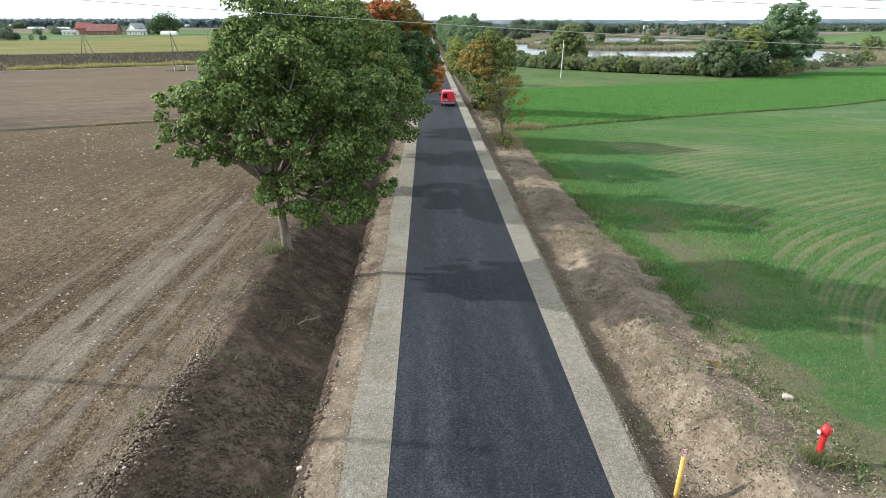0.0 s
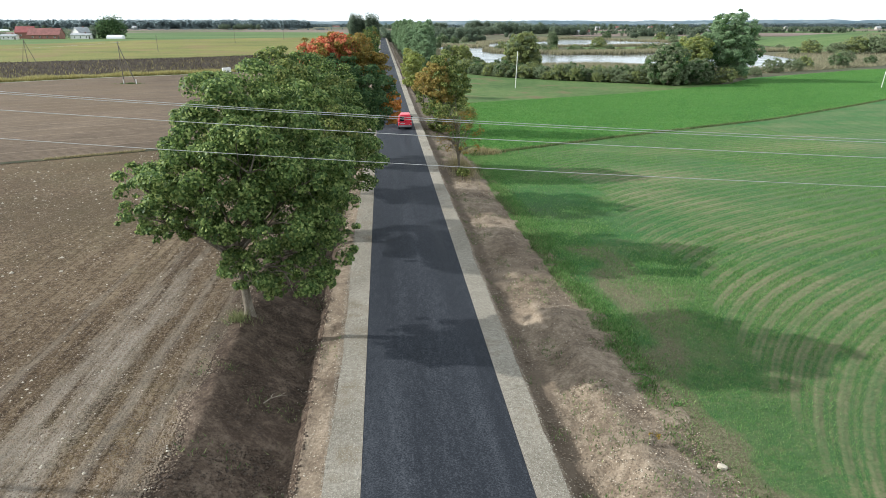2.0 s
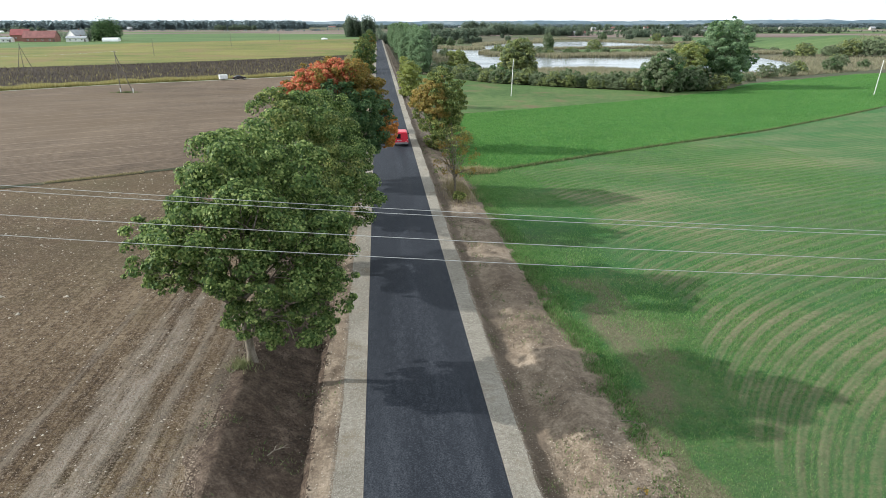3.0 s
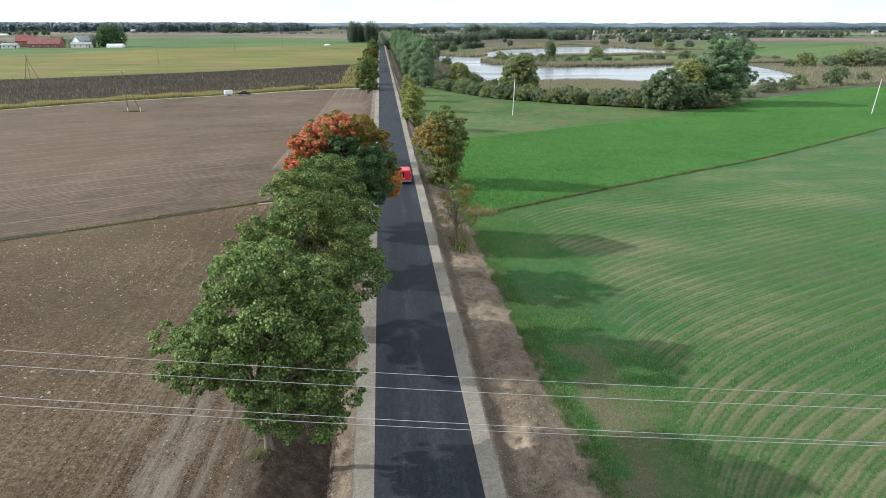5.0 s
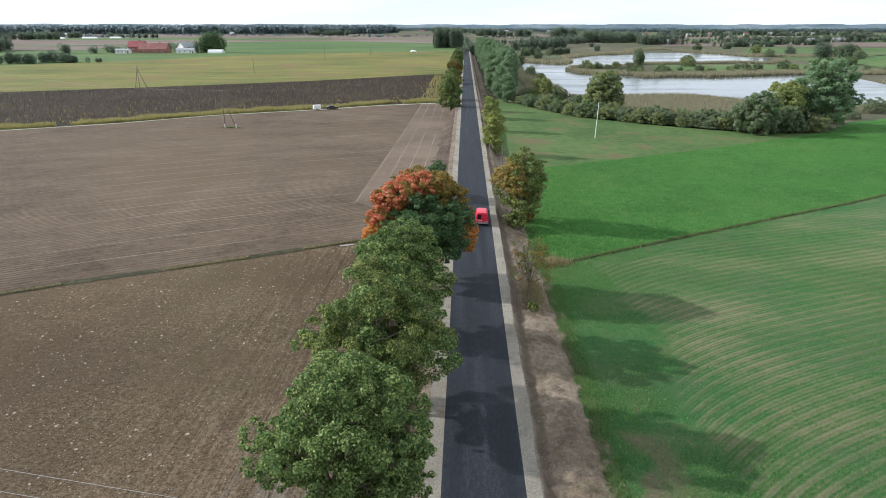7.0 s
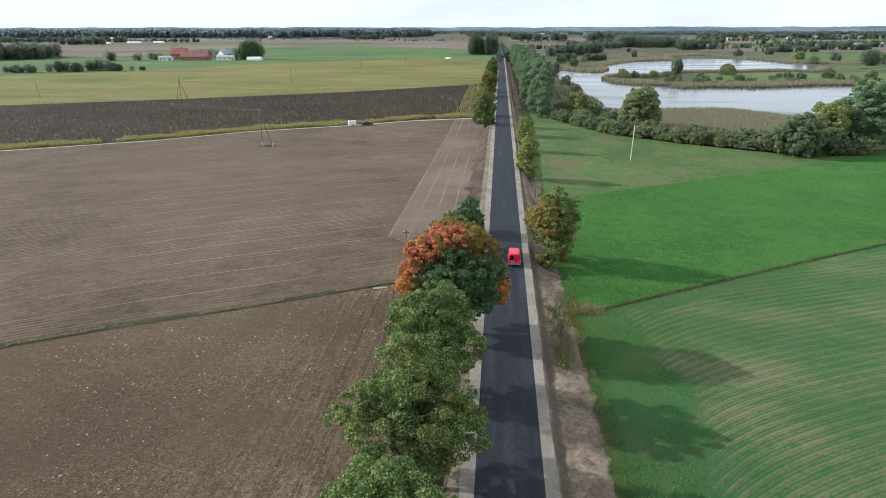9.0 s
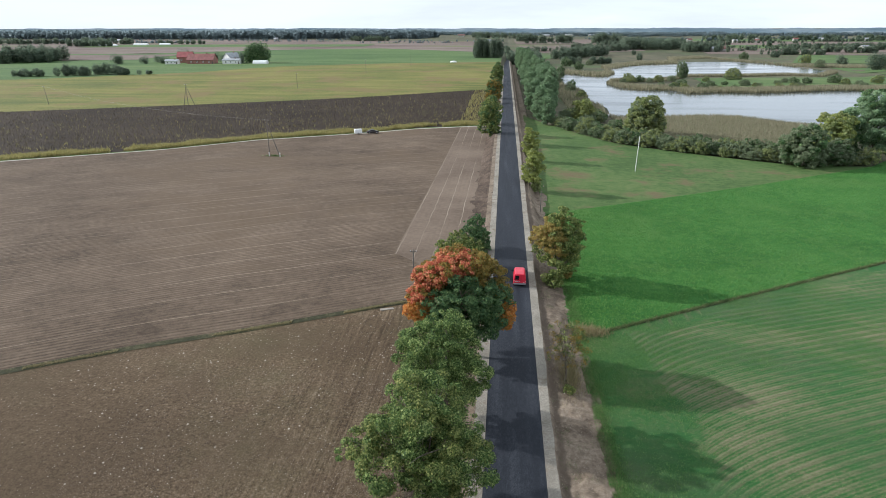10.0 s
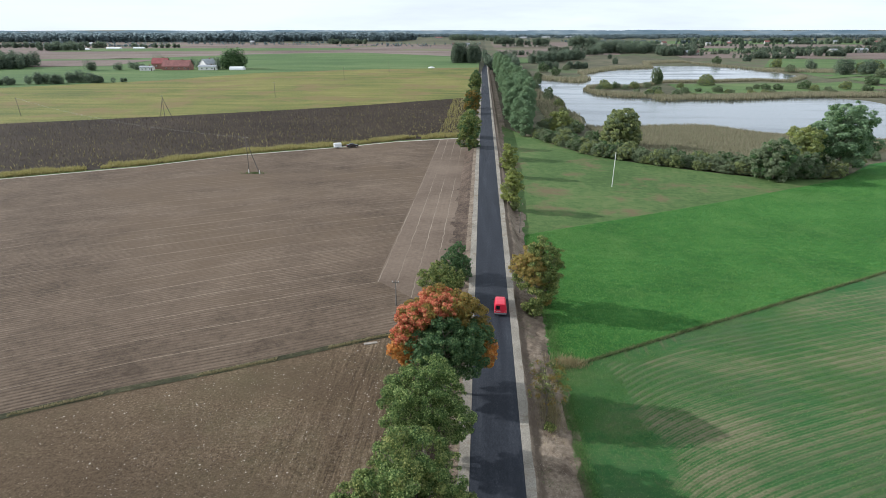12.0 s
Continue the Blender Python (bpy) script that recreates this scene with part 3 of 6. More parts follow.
def height(x, y):
    """The land with the road's bed, the ditches and the cut bank worked into it."""
    x, y = np.asarray(x, float), np.asarray(y, float)
    base = land(x, y)
    wob = (vnoise(x * 0, y, 3.0, 2) - 0.5) * 0.5 + (vnoise(x * 0, y, 0.9, 3) - 0.5) * 0.2
    deep = np.interp(y, [-50, 70, 110, 400], [-0.5, -0.45, -0.25, -0.2])
    lx = -x
    left = np.where(lx < 3.5, -0.03 * step(2.4, 3.5, lx), 0.0)
    left = np.where(lx >= 3.5, -0.03 + (deep * 0.3 + 0.03) * step(3.5, 4.3, lx), left)
    left = np.where(lx >= 4.3, deep * 0.3 + deep * 0.7 * step(4.3, 4.85, lx), left)
    top = 7.4 + wob
    left = np.where(lx >= 5.0, deep + (base - deep) * np.clip((lx - 5.0) / (top - 5.0), 0, 1) ** 0.9, left)
    mound = np.interp(y, [-50, 90, 150], [0.42, 0.3, 0.0]) * (0.15 + 1.3 * vnoise(x * 0.5, y, 4.0, 4) + 0.35 * vnoise(x, y, 1.3, 9))
    cut = np.interp(y, [-50, 10, 30, 90, 130], [-0.3, -0.32, -0.45, -0.6, -0.3])
    right = np.where(x < 3.4, -0.03 * step(2.4, 3.4, x), 0.0)
    right = np.where(x >= 3.4, -0.03 + (cut + 0.03) * step(3.38, 3.72 + 0.2 * vnoise(x * 0, y, 2.0, 6), x), right)
    right = np.where(x >= 4.3, cut + (base + mound * (1 - step(5.5, 8.0, x)) - cut) * step(4.3, 6.2, x), right)
    mid = np.where(x < 0, left, right)
    return np.where(np.abs(x) > 9.0, base, mid)


def np_mesh(name, v, f, uv=None, smooth=False):
    v, f = np.asarray(v, np.float32), np.asarray(f, np.int32)
    me = bpy.data.meshes.new(name)
    me.vertices.add(len(v))
    me.vertices.foreach_set("co", v.ravel())
    me.loops.add(f.size)
    me.loops.foreach_set("vertex_index", f.ravel())
    me.polygons.add(len(f))
    me.polygons.foreach_set("loop_start", np.arange(0, f.size, f.shape[1], dtype=np.int32))
    if smooth:
        me.polygons.foreach_set("use_smooth", np.ones(len(f), bool))
    if uv is not None:
        me.uv_layers.new(name="rows").data.foreach_set("uv", np.asarray(uv, np.float32)[f.ravel()].ravel())
    me.update(calc_edges=True)
    return me


def sheet(name, X, Y, Z, material, label, category, uv=None):
    """A grid of points as one smooth surface of the setting."""
    n, m = X.shape
    idx = np.arange(n * m).reshape(n, m)
    f = np.stack([idx[:-1, :-1], idx[1:, :-1], idx[1:, 1:], idx[:-1, 1:]], -1).reshape(-1, 4)
    v = np.stack([X, Y, Z], -1).reshape(-1, 3)
    a, b, c = v[f[0, 0]], v[f[0, 1]], v[f[0, 2]]
    if np.cross(b - a, c - a)[2] < 0:
        f = f[:, ::-1]
    me = np_mesh(name, v, f, None if uv is None else uv.reshape(-1, 2), True)
    me.materials.append(material)
    return tagged(new(name, me), label, category, kind="structure")


def finish(name, me, material, parent=None, label=""):
    me.materials.append(material)
    ob = new(name, me)
    if parent is not None:
        ob.parent = parent
    if label:
        ob["label"] = label
    return ob


def part(name, bm, material, parent, label="", smooth=False):
    me = bpy.data.meshes.new(name)
    bmesh.ops.recalc_face_normals(bm, faces=bm.faces)
    bm.to_mesh(me)
    bm.free()
    if smooth:
        me.polygons.foreach_set("use_smooth", np.ones(len(me.polygons), bool))
    return finish(name, me, material, parent, label)


def thing(name, x, y, z, label, category, group="", turn=0.0, kind=""):
    e = new(name)
    e.matrix_basis = pose(x, y, z, 0, 0, turn)
    return tagged(e, label, category, group, kind)


def box(sx, sy, sz, x=0, y=0, z=0, bevel=0.0, bm=None):
    """A block with bevelled edges, centred on x, y and z."""
    b = bmesh.new()
    bmesh.ops.create_cube(b, size=1, matrix=Matrix.Translation((x, y, z)) @ Matrix.Diagonal((sx, sy, sz, 1)))
    if bevel:
        bmesh.ops.bevel(b, geom=b.edges[:], offset=bevel, segments=2, affect="EDGES")
    return b


def drum(r, h, axis="z", x=0, y=0, z=0, r2=None, seg=20, bevel=0.0):
    b = bmesh.new()
    bmesh.ops.create_cone(b, cap_ends=True, segments=seg, radius1=r, radius2=r if r2 is None else r2, depth=h)
    turn = {"z": Matrix(), "x": Matrix.Rotation(radians(90), 4, "Y"), "y": Matrix.Rotation(radians(90), 4, "X")}[axis]
    if bevel:
        bmesh.ops.bevel(b, geom=[e for e in b.edges if len(e.link_faces) == 2 and e.calc_face_angle() > 1], offset=bevel, segments=2, affect="EDGES")
    bmesh.ops.transform(b, matrix=Matrix.Translation((x, y, z)) @ turn, verts=b.verts)
    return b


def tube(points, radii, sides=7):
    """Vertices and quads of a tapered tube along points."""
    P = np.asarray(points, float)
    D = np.gradient(P, axis=0)
    D /= np.linalg.norm(D, axis=1)[:, None] + 1e-9
    ref = np.where(np.abs(D[:, 2:3]) > 0.9, [[1.0, 0, 0]], [[0, 0, 1.0]])
    A = np.cross(D, ref)
    A /= np.linalg.norm(A, axis=1)[:, None] + 1e-9
    B = np.cross(D, A)
    t = np.linspace(0, 2 * np.pi, sides, endpoint=False)
    V = P[:, None] + np.asarray(radii)[:, None, None] * (A[:, None] * np.cos(t)[None, :, None] + B[:, None] * np.sin(t)[None, :, None])
    i = np.arange(len(P) - 1)[:, None] * sides + np.arange(sides)[None]
    j = np.arange(len(P) - 1)[:, None] * sides + (np.arange(sides)[None] + 1) % sides
    return V.reshape(-1, 3), np.stack([i, j, j + sides, i + sides], -1).reshape(-1, 4)


def merge(pieces):
    vs, fs, n = [], [], 0
    for v, f in pieces:
        vs.append(v)
        fs.append(np.asarray(f) + n)
        n += len(v)
    return np.concatenate(vs), np.concatenate(fs)


def leaf_quads(P, size, droop=0.35, r=rng, N=None, jitter=0.8):
    """One folded, pointed leaf at each place. With N it spreads flat to that direction and the sky, else it turns at random."""
    n = len(P)
    if N is None:
        N = r.normal(size=(n, 3))
    c = N + [0, 0, 0.3] + r.normal(size=(n, 3)) * jitter
    c /= np.linalg.norm(c, axis=1)[:, None] + 1e-9
    a = r.normal(size=(n, 3)) - [0, 0, droop]
    a -= c * np.sum(a * c, 1)[:, None]
    a /= np.linalg.norm(a, axis=1)[:, None] + 1e-9
    b = np.cross(c, a)
    s = (size * r.uniform(0.65, 1.3, n))[:, None]
    V = np.stack([P - a * s * 0.5, P + b * s * 0.42 - c * s * 0.1, P + a * s * 0.55 - c * s * 0.08, P - b * s * 0.42 - c * s * 0.1], 1)
    return V.reshape(-1, 3), np.arange(n * 4).reshape(n, 4)


def crown_points(lobes, leaves, size, r=rng, cover=1.0):
    """Places of leaves: every lobe carries domed clumps of leaves set apart, dense on their upper side, with dark gaps between."""
    L = np.asarray(lobes, float)
    w = L[:, 3] * L[:, 4] + L[:, 4] * L[:, 5] + L[:, 3] * L[:, 5]
    mean = L[:, 3:].mean(1)
    per = lambda q: np.maximum(5, cover * 2.6 * np.pi * q ** 2 / (0.45 * size ** 2)).astype(int)
    wanted = int(leaves / np.average(per(mean * 0.36), weights=w)) + len(L) * 2
    k = r.choice(len(L), wanted * 5, p=w / w.sum())
    d = r.normal(size=(len(k), 3)) + [0, 0, 0.12]
    d /= np.linalg.norm(d, axis=1)[:, None]
    shoot = r.random(len(k)) < 0.25
    C = L[k, :3] + d * L[k, 3:] * np.where(shoot, r.uniform(0.95, 1.15, len(k)), r.uniform(0.6, 0.95, len(k)))[:, None]
    R = mean[k] * np.where(shoot, r.uniform(0.14, 0.24, len(k)), np.maximum(r.uniform(0.26, 0.48, len(k)), np.minimum(0.3 / mean[k], 0.5)))
    free = np.ones(len(k), bool)
    for l in L:
        free &= (np.linalg.norm((C - l[:3]) / l[3:], axis=1) > 0.58) | (r.random(len(k)) < 0.05)
    kept = []
    for i in np.flatnonzero(free):
        if kept and (np.linalg.norm((C[kept] - C[i]) * [1, 1, 1.3], axis=1) < 0.6 * (R[kept] + R[i])).any() and r.random() > 0.05:
            continue
        kept.append(i)
        if len(kept) >= wanted:
            break
    C, R, d = C[kept], R[kept], d[kept]
    j = np.repeat(np.arange(len(C)), per(R))
    e = r.normal(size=(len(j), 3)) + d[j] * 0.7 + [0, 0, 0.5]
    e /= np.linalg.norm(e, axis=1)[:, None]
    flat = r.uniform(0.5, 0.85, len(C))
    P = C[j] + e * R[j][:, None] * r.uniform(0.6, 1.15, (len(j), 1)) * np.stack([np.ones(len(j)), np.ones(len(j)), flat[j]], 1)
    return P, e


def limbs(base, fork, lobes, radius, r=rng, twiggy=2):
    """A trunk from base up to the fork, with tapered limbs out to the lobes."""
    base, fork = np.asarray(base, float), np.asarray(fork, float)
    pieces = []
    t = np.linspace(0, 1, 7)[:, None]
    path = base + (fork - base) * t + np.sin(t * 3.1) * r.normal(size=3) * 0.08
    rad = radius * (1.0 - 0.35 * t[:, 0])
    rad[0] *= 1.35
    pieces.append(tube(path, rad, 9))
    for l in lobes:
        end = np.asarray(l[:3], float)
        a = base + (fork - base) * r.uniform(0.7, 1.0)
        mid = (a + end) / 2 + [0, 0, 0.12 * np.linalg.norm(end - a)]
        s = np.linspace(0, 1, 7)[:, None]
        p = (1 - s) ** 2 * a + 2 * s * (1 - s) * mid + s ** 2 * end
        p[1:-1] += r.normal(size=(5, 3)) * 0.06
        pieces.append(tube(p, radius * np.linspace(0.42, 0.06, 7), 6))
        for _ in range(twiggy):
            d = r.normal(size=3)
            d /= np.linalg.norm(d)
            q0 = p[r.integers(3, 6)]
            q1 = end + d * np.asarray(l[3:]) * 0.85
            pieces.append(tube(np.array([q0, (q0 + q1) / 2 + [0, 0, 0.1], q1]), radius * np.array([0.2, 0.12, 0.03]), 5))
    return merge(pieces)


def tree(name, x, y, z, label, lobes, fork, radius, crowns, r, category="tree", group="", cover=1.0, twiggy=3):
    """A tree at x, y, z. crowns: rows of (part, material, chosen lobes, twigs, leaves a twig, leaf size, label)."""
    e = thing(name, x, y, z, label, category, group)
    v, f = limbs((0, 0, -0.15), fork, lobes, radius, r, twiggy)
    finish("trunk", np_mesh("trunk", v, f, smooth=True), BARK, e)
    for cname, material, chosen, twigs, per, size, text in crowns:
        P, N = crown_points([lobes[i] for i in chosen] if chosen is not None else lobes, twigs * per, size, r, cover)
        up = P[:, 2] > 0.4
        v, f = leaf_quads(P[up], size, 0.5, r, N[up], 0.5)
        finish(cname, np_mesh(cname, v, f), material, e, text)
    return e


def blades(P, tall, wide, r=rng, lean=0.35):
    """Upright pointed blades, one triangle each, rooted at P."""
    n = len(P)
    ang = r.uniform(0, 2 * np.pi, n)
    side = np.stack([np.cos(ang), np.sin(ang), np.zeros(n)], 1)
    h = (tall * r.uniform(0.5, 1.25, n))[:, None]
    tip = P + np.concatenate([r.normal(size=(n, 2)) * lean * h, h], 1)
    w = (wide * r.uniform(0.6, 1.3, n))[:, None]
    return np.stack([P - side * w / 2, P + side * w / 2, tip], 1).reshape(-1, 3), np.arange(n * 3).reshape(n, 3)


def pebbles(P, size, r=rng):
    """Small irregular stones or clods, half sunk."""
    n = len(P)
    o = np.array([[1, 0, 0], [0, 1, 0], [-1, 0, 0], [0, -1, 0], [0, 0, 1], [0, 0, -0.6]], float)
    tri = np.array([[0, 1, 4], [1, 2, 4], [2, 3, 4], [3, 0, 4], [1, 0, 5], [2, 1, 5], [3, 2, 5], [0, 3, 5]])
    s = size * np.clip(r.lognormal(0, 0.45, n), 0.3, 2.0)
    V = o[None] * r.uniform(0.6, 1.3, (n, 6, 1)) * s[:, None, None] * np.array([1, 1, 0.7])
    a = r.uniform(0, 6.28, n)
    c, q = np.cos(a)[:, None], np.sin(a)[:, None]
    V = np.stack([V[..., 0] * c - V[..., 1] * q, V[..., 0] * q + V[..., 1] * c, V[..., 2]], -1) + P[:, None]
    return V.reshape(-1, 3), (tri[None] + (np.arange(n) * 6)[:, None, None]).reshape(-1, 3)


def chips(P, size, r=rng):
    """Small four-sided stone chips lying on the ground."""
    n = len(P)
    a = r.uniform(0, 6.28, (n, 1)) + np.array([[0.0, 2.1, 4.2]]) + r.normal(size=(n, 3)) * 0.3
    s = (size * np.clip(r.lognormal(0, 0.4, n), 0.4, 2.2))[:, None]
    base = np.stack([np.cos(a) * s, np.sin(a) * s, np.zeros((n, 3)) - 0.004], -1)
    top = np.stack([r.normal(size=n) * 0.25 * s[:, 0], r.normal(size=n) * 0.25 * s[:, 0], s[:, 0] * r.uniform(0.5, 1.0, n)], -1)[:, None]
    V = np.concatenate([base, top], 1) + P[:, None]
    tri = np.array([[0, 1, 3], [1, 2, 3], [2, 0, 3]])
    return V.reshape(-1, 3), (tri[None] + (np.arange(n) * 4)[:, None, None]).reshape(-1, 3)


def stuff(name, vf, material, label, category):
    me = np_mesh(name, *vf)
    me.materials.append(material)
    return tagged(new(name, me), label, category, kind="stuff")


def on_ground(x, y, dz=0.0, f=None):
    return np.stack([x, y, (f or height)(x, y) + dz], 1)


# ---- the ground, the road and the fields ----
def spread_axis(lo, hi, dense_lo, dense_hi, fine, grow=1.13, top=120.0):
    out = list(np.arange(dense_lo, dense_hi + 1e-6, fine))
    s, v = fine, dense_hi
    while v < hi:
        s = min(s * grow, top)
        v += s
        out.append(v)
    s, v = fine, dense_lo
    while v > lo:
        s = min(s * grow, top)
        v -= s
        out.insert(0, v)
    return np.array(out)


gx, gy = spread_axis(-4300, 4300, -60, 130, 2.5), spread_axis(-900, 4700, -20, 280, 2.5)
GX, GY = np.meshgrid(gx, gy, indexing="ij")
GZ = land(GX, GY)
drop = 0.3 * ((GX < 112) | (GY < 215)) * (GY < 235 + 0.0 * GX)
drop = np.where((np.abs(GX) < 14) & (GY < 700), 1.6, drop)
drop = np.where((GX < -6) & (GY < 1100), 0.6, drop)
sheet("ground", GX, GY, GZ - drop, MARSH, "rough grassland reaching to the horizon", "ground")

ROAD_END = 1500.0
ry = spread_axis(-200, ROAD_END, -5, 130, 1.0, 1.06, 25.0)


def strip(name, x0, x1, lift, material, label, category, n=3, wob=(0, 0), crown=0.0):
    u = np.linspace(0, 1, n)
    X0 = x0 + wob[0] * (vnoise(ry * 0, ry, 6.0, 11) - 0.5) + wob[0] * (vnoise(ry * 0, ry, 2.2, 21) - 0.5)
    X1 = x1 + wob[1] * (vnoise(ry * 0, ry, 5.0, 12) - 0.5) + wob[1] * (vnoise(ry * 0, ry, 2.0, 22) - 0.5)
    X = X0[None] + (X1 - X0)[None] * u[:, None]
    Y = np.repeat(ry[None], n, 0)
    Z = np.full(X.shape, lift) - crown * (X / 2.5) ** 2
    Z += np.interp(Y, [300, ROAD_END], [0, 0])
    return sheet(name, X, Y, Z, material, label, category)


strip("road", -2.5, 2.5, 0.02, ASPHALT, "freshly laid dark asphalt lane without markings", "road", 9, (0.05, 0.05), 0.03)
strip("shoulder_left", -3.5, -2.46, 0.0, GRAVEL, "pale crushed-stone shoulder beside the asphalt", "shoulder", 5, (0.15, 0.0))
strip("shoulder_right", 2.46, 3.4, 0.0, GRAVEL, "pale crushed-stone shoulder beside the asphalt", "shoulder", 5, (0.0, 0.15))

vy = spread_axis(-60, 700, 6, 95, 0.22, 1.05, 8.0)


def verge(name, xs, label, material):
    X, Y = np.meshgrid(xs, vy, indexing="ij")
    rough = (vnoise(X, Y, 0.9, 31) - 0.5) * 0.12 + (vnoise(X, Y, 0.28, 32) - 0.5) * 0.07 + (vnoise(X, Y, 2.6, 33) - 0.5) * 0.16
    rough *= np.where(X > 0, 1.7, 1.0) * step(3.3, 4.1, np.abs(X)) * (1 - 0.6 * step(7.2, 8.2, np.abs(X)))
    Z = height(X, Y) + rough - 0.09 * (1 - step(2.9, 3.5, np.abs(X))) - 0.4 * step(8.4, 9.0, np.abs(X))
    return sheet(name, X, Y, Z, material, label, "verge")


verge("verge_left", np.concatenate([np.arange(-9.0, -4.2, 0.12)]), "dark bare ditch and cut bank along the road", BANK)
verge("verge_left_inner", np.concatenate([np.arange(-4.45, -3.0, 0.12), [-2.9, -2.4]]), "pale trodden strip between shoulder and ditch", VERGE)
verge("verge_right", np.concatenate([[2.3, 2.9], np.arange(3.0, 9.01, 0.14)]), "pale bare ditch and low spoil mounds along the road", VERGE)


def field(name, xs, near, far, n, material, label, lift=0.0, kind_rows=None, power=1.0, across=None, ragged=0.0):
    """A field between two edges, each a function of x. Its u coordinate runs across the rows."""
    v = np.linspace(0, 1, n) ** power
    X = np.repeat(np.asarray(xs, float)[:, None], n, 1)
    Y0, Y1 = near(np.asarray(xs, float)), far(np.asarray(xs, float))
    Y = Y0[:, None] + (Y1 - Y0)[:, None] * v[None]
    if ragged:
        near_edge = (1 - step(1.2, 3.0, np.abs(X - ragged)))
        X = X + math.copysign(1, ragged) * near_edge * (0.5 * vnoise(X * 0, Y, 1.7, 81) + 0.35 * vnoise(X * 0, Y, 0.55, 82))
    Z = land(X, Y) + lift
    if ragged:
        Z -= 0.5 * (1 - step(0.0, 0.45, np.abs(np.asarray(xs, float) - ragged)))[:, None]
    if kind_rows is None:
        span = float(np.mean(Y1 - Y0))
        U = np.repeat((v * span)[None], len(xs), 0)
    else:
        U = kind_rows(X, Y)
    return sheet(name, X, Y, Z, material, label, "field", np.stack([U, X if across is None else across(X, Y)], -1))


def along(points):
    xs, ys = zip(*points)
    return lambda x: np.interp(x, xs, ys)


furrow = along([(-900, -480), (-120, 8), (-50, 52), (-41, 57.5), (-31, 62.6), (-19, 69.6), (-15, 72), (-6, 76.5)])
track_edge = along([(-900, -380), (-300, 48), (-135, 162), (-105, 183), (-84, 203), (-53, 221), (-34, 235), (-13, 243), (-4, 244)])
dark_top = along([(-900, -60), (-222, 270), (-157, 300), (-81, 340), (-17, 382), (-4, 390)])
yellow_top = along([(-900, 330), (-340, 425), (-250, 490), (-200, 560), (-120, 600), (-4, 630)])
green_top = along([(-900, 700), (-450, 780), (-317, 940), (-195, 1000), (-43, 870), (-4, 860)])
brown_top = along([(-3000, 1700), (-900, 1750), (-4, 1500)])
left_x = np.concatenate([-np.geomspace(900, 40, 60), np.linspace(-39, -7.2, 110)])
far_x = np.concatenate([-np.geomspace(900, 20, 120), np.linspace(-19, -5.5, 12)])

field("field_1", left_x, lambda x: np.full_like(x, -150.0) + np.minimum(0, furrow(x) - 60) * 0.9, lambda x: furrow(x) - 0.35, 260, FIELD_STONY,
      "stony brown ploughed field sloping to the road", 0.015, None, 0.5, ragged=-7.2)
field("field_2", far_x, lambda x: furrow(x) + 0.45, track_edge, 90, FIELD_BROWN, "harrowed brown field with pale drill lines", 0.015)
headland_x = np.linspace(-18.0, -6.6, 30)
field("field_headland", headland_x, lambda x: furrow(x) + 4 + np.maximum(0, -x - 7) * 1.6, lambda x: track_edge(x) - 0.2, 80, FIELD_HEADLAND, "paler headland with tractor tracks along the road", 0.045, lambda X, Y: X + 0.0 * Y)
field("field_margin", far_x, lambda x: furrow(x) - 0.6, lambda x: furrow(x) + 0.7, 4, SHADED_MARGIN, "narrow grassy margin between two brown fields", 0.05)
field("farm_track", far_x, track_edge, lambda x: track_edge(x) + 1.5, 4, TRACK, "pale dusty farm track between the fields", 0.04)
field("track_margin", far_x, lambda x: track_edge(x) + 1.5, lambda x: track_edge(x) + 3.0, 4, MEADOW, "grassy margin along the farm track", 0.035)
field("field_3", far_x, lambda x: track_edge(x) + 3.0, dark_top, 60, FIELD_STUBBLE, "dark field of withered stalks", 0.01)
field("field_4", far_x, dark_top, yellow_top, 50, FIELD_YELLOW, "yellow-green ripening crop", 0.02)
field("field_5", far_x, yellow_top, green_top, 40, FIELD_FARGREEN, "light green field round a farmstead", 0.03)
field("field_6", -np.geomspace(3000, 5, 50), lambda x: green_top(np.maximum(x, -899.0)), brown_top, 30, FIELD_FARBROWN, "far bare fields in broad strips", 0.04)

grain_edge = lambda x: 62.6 + 0.67 * x
green_edge = along([(7, 123), (55, 156), (78, 172), (105, 190), (127, 214), (200, 255), (420, 330)])
bush_edge = along([(7, 300), (8, 285), (16, 262), (22, 252), (29, 235), (37, 220), (45, 213), (53, 207), (68, 198), (82, 190), (103, 189.5), (106, 191)])


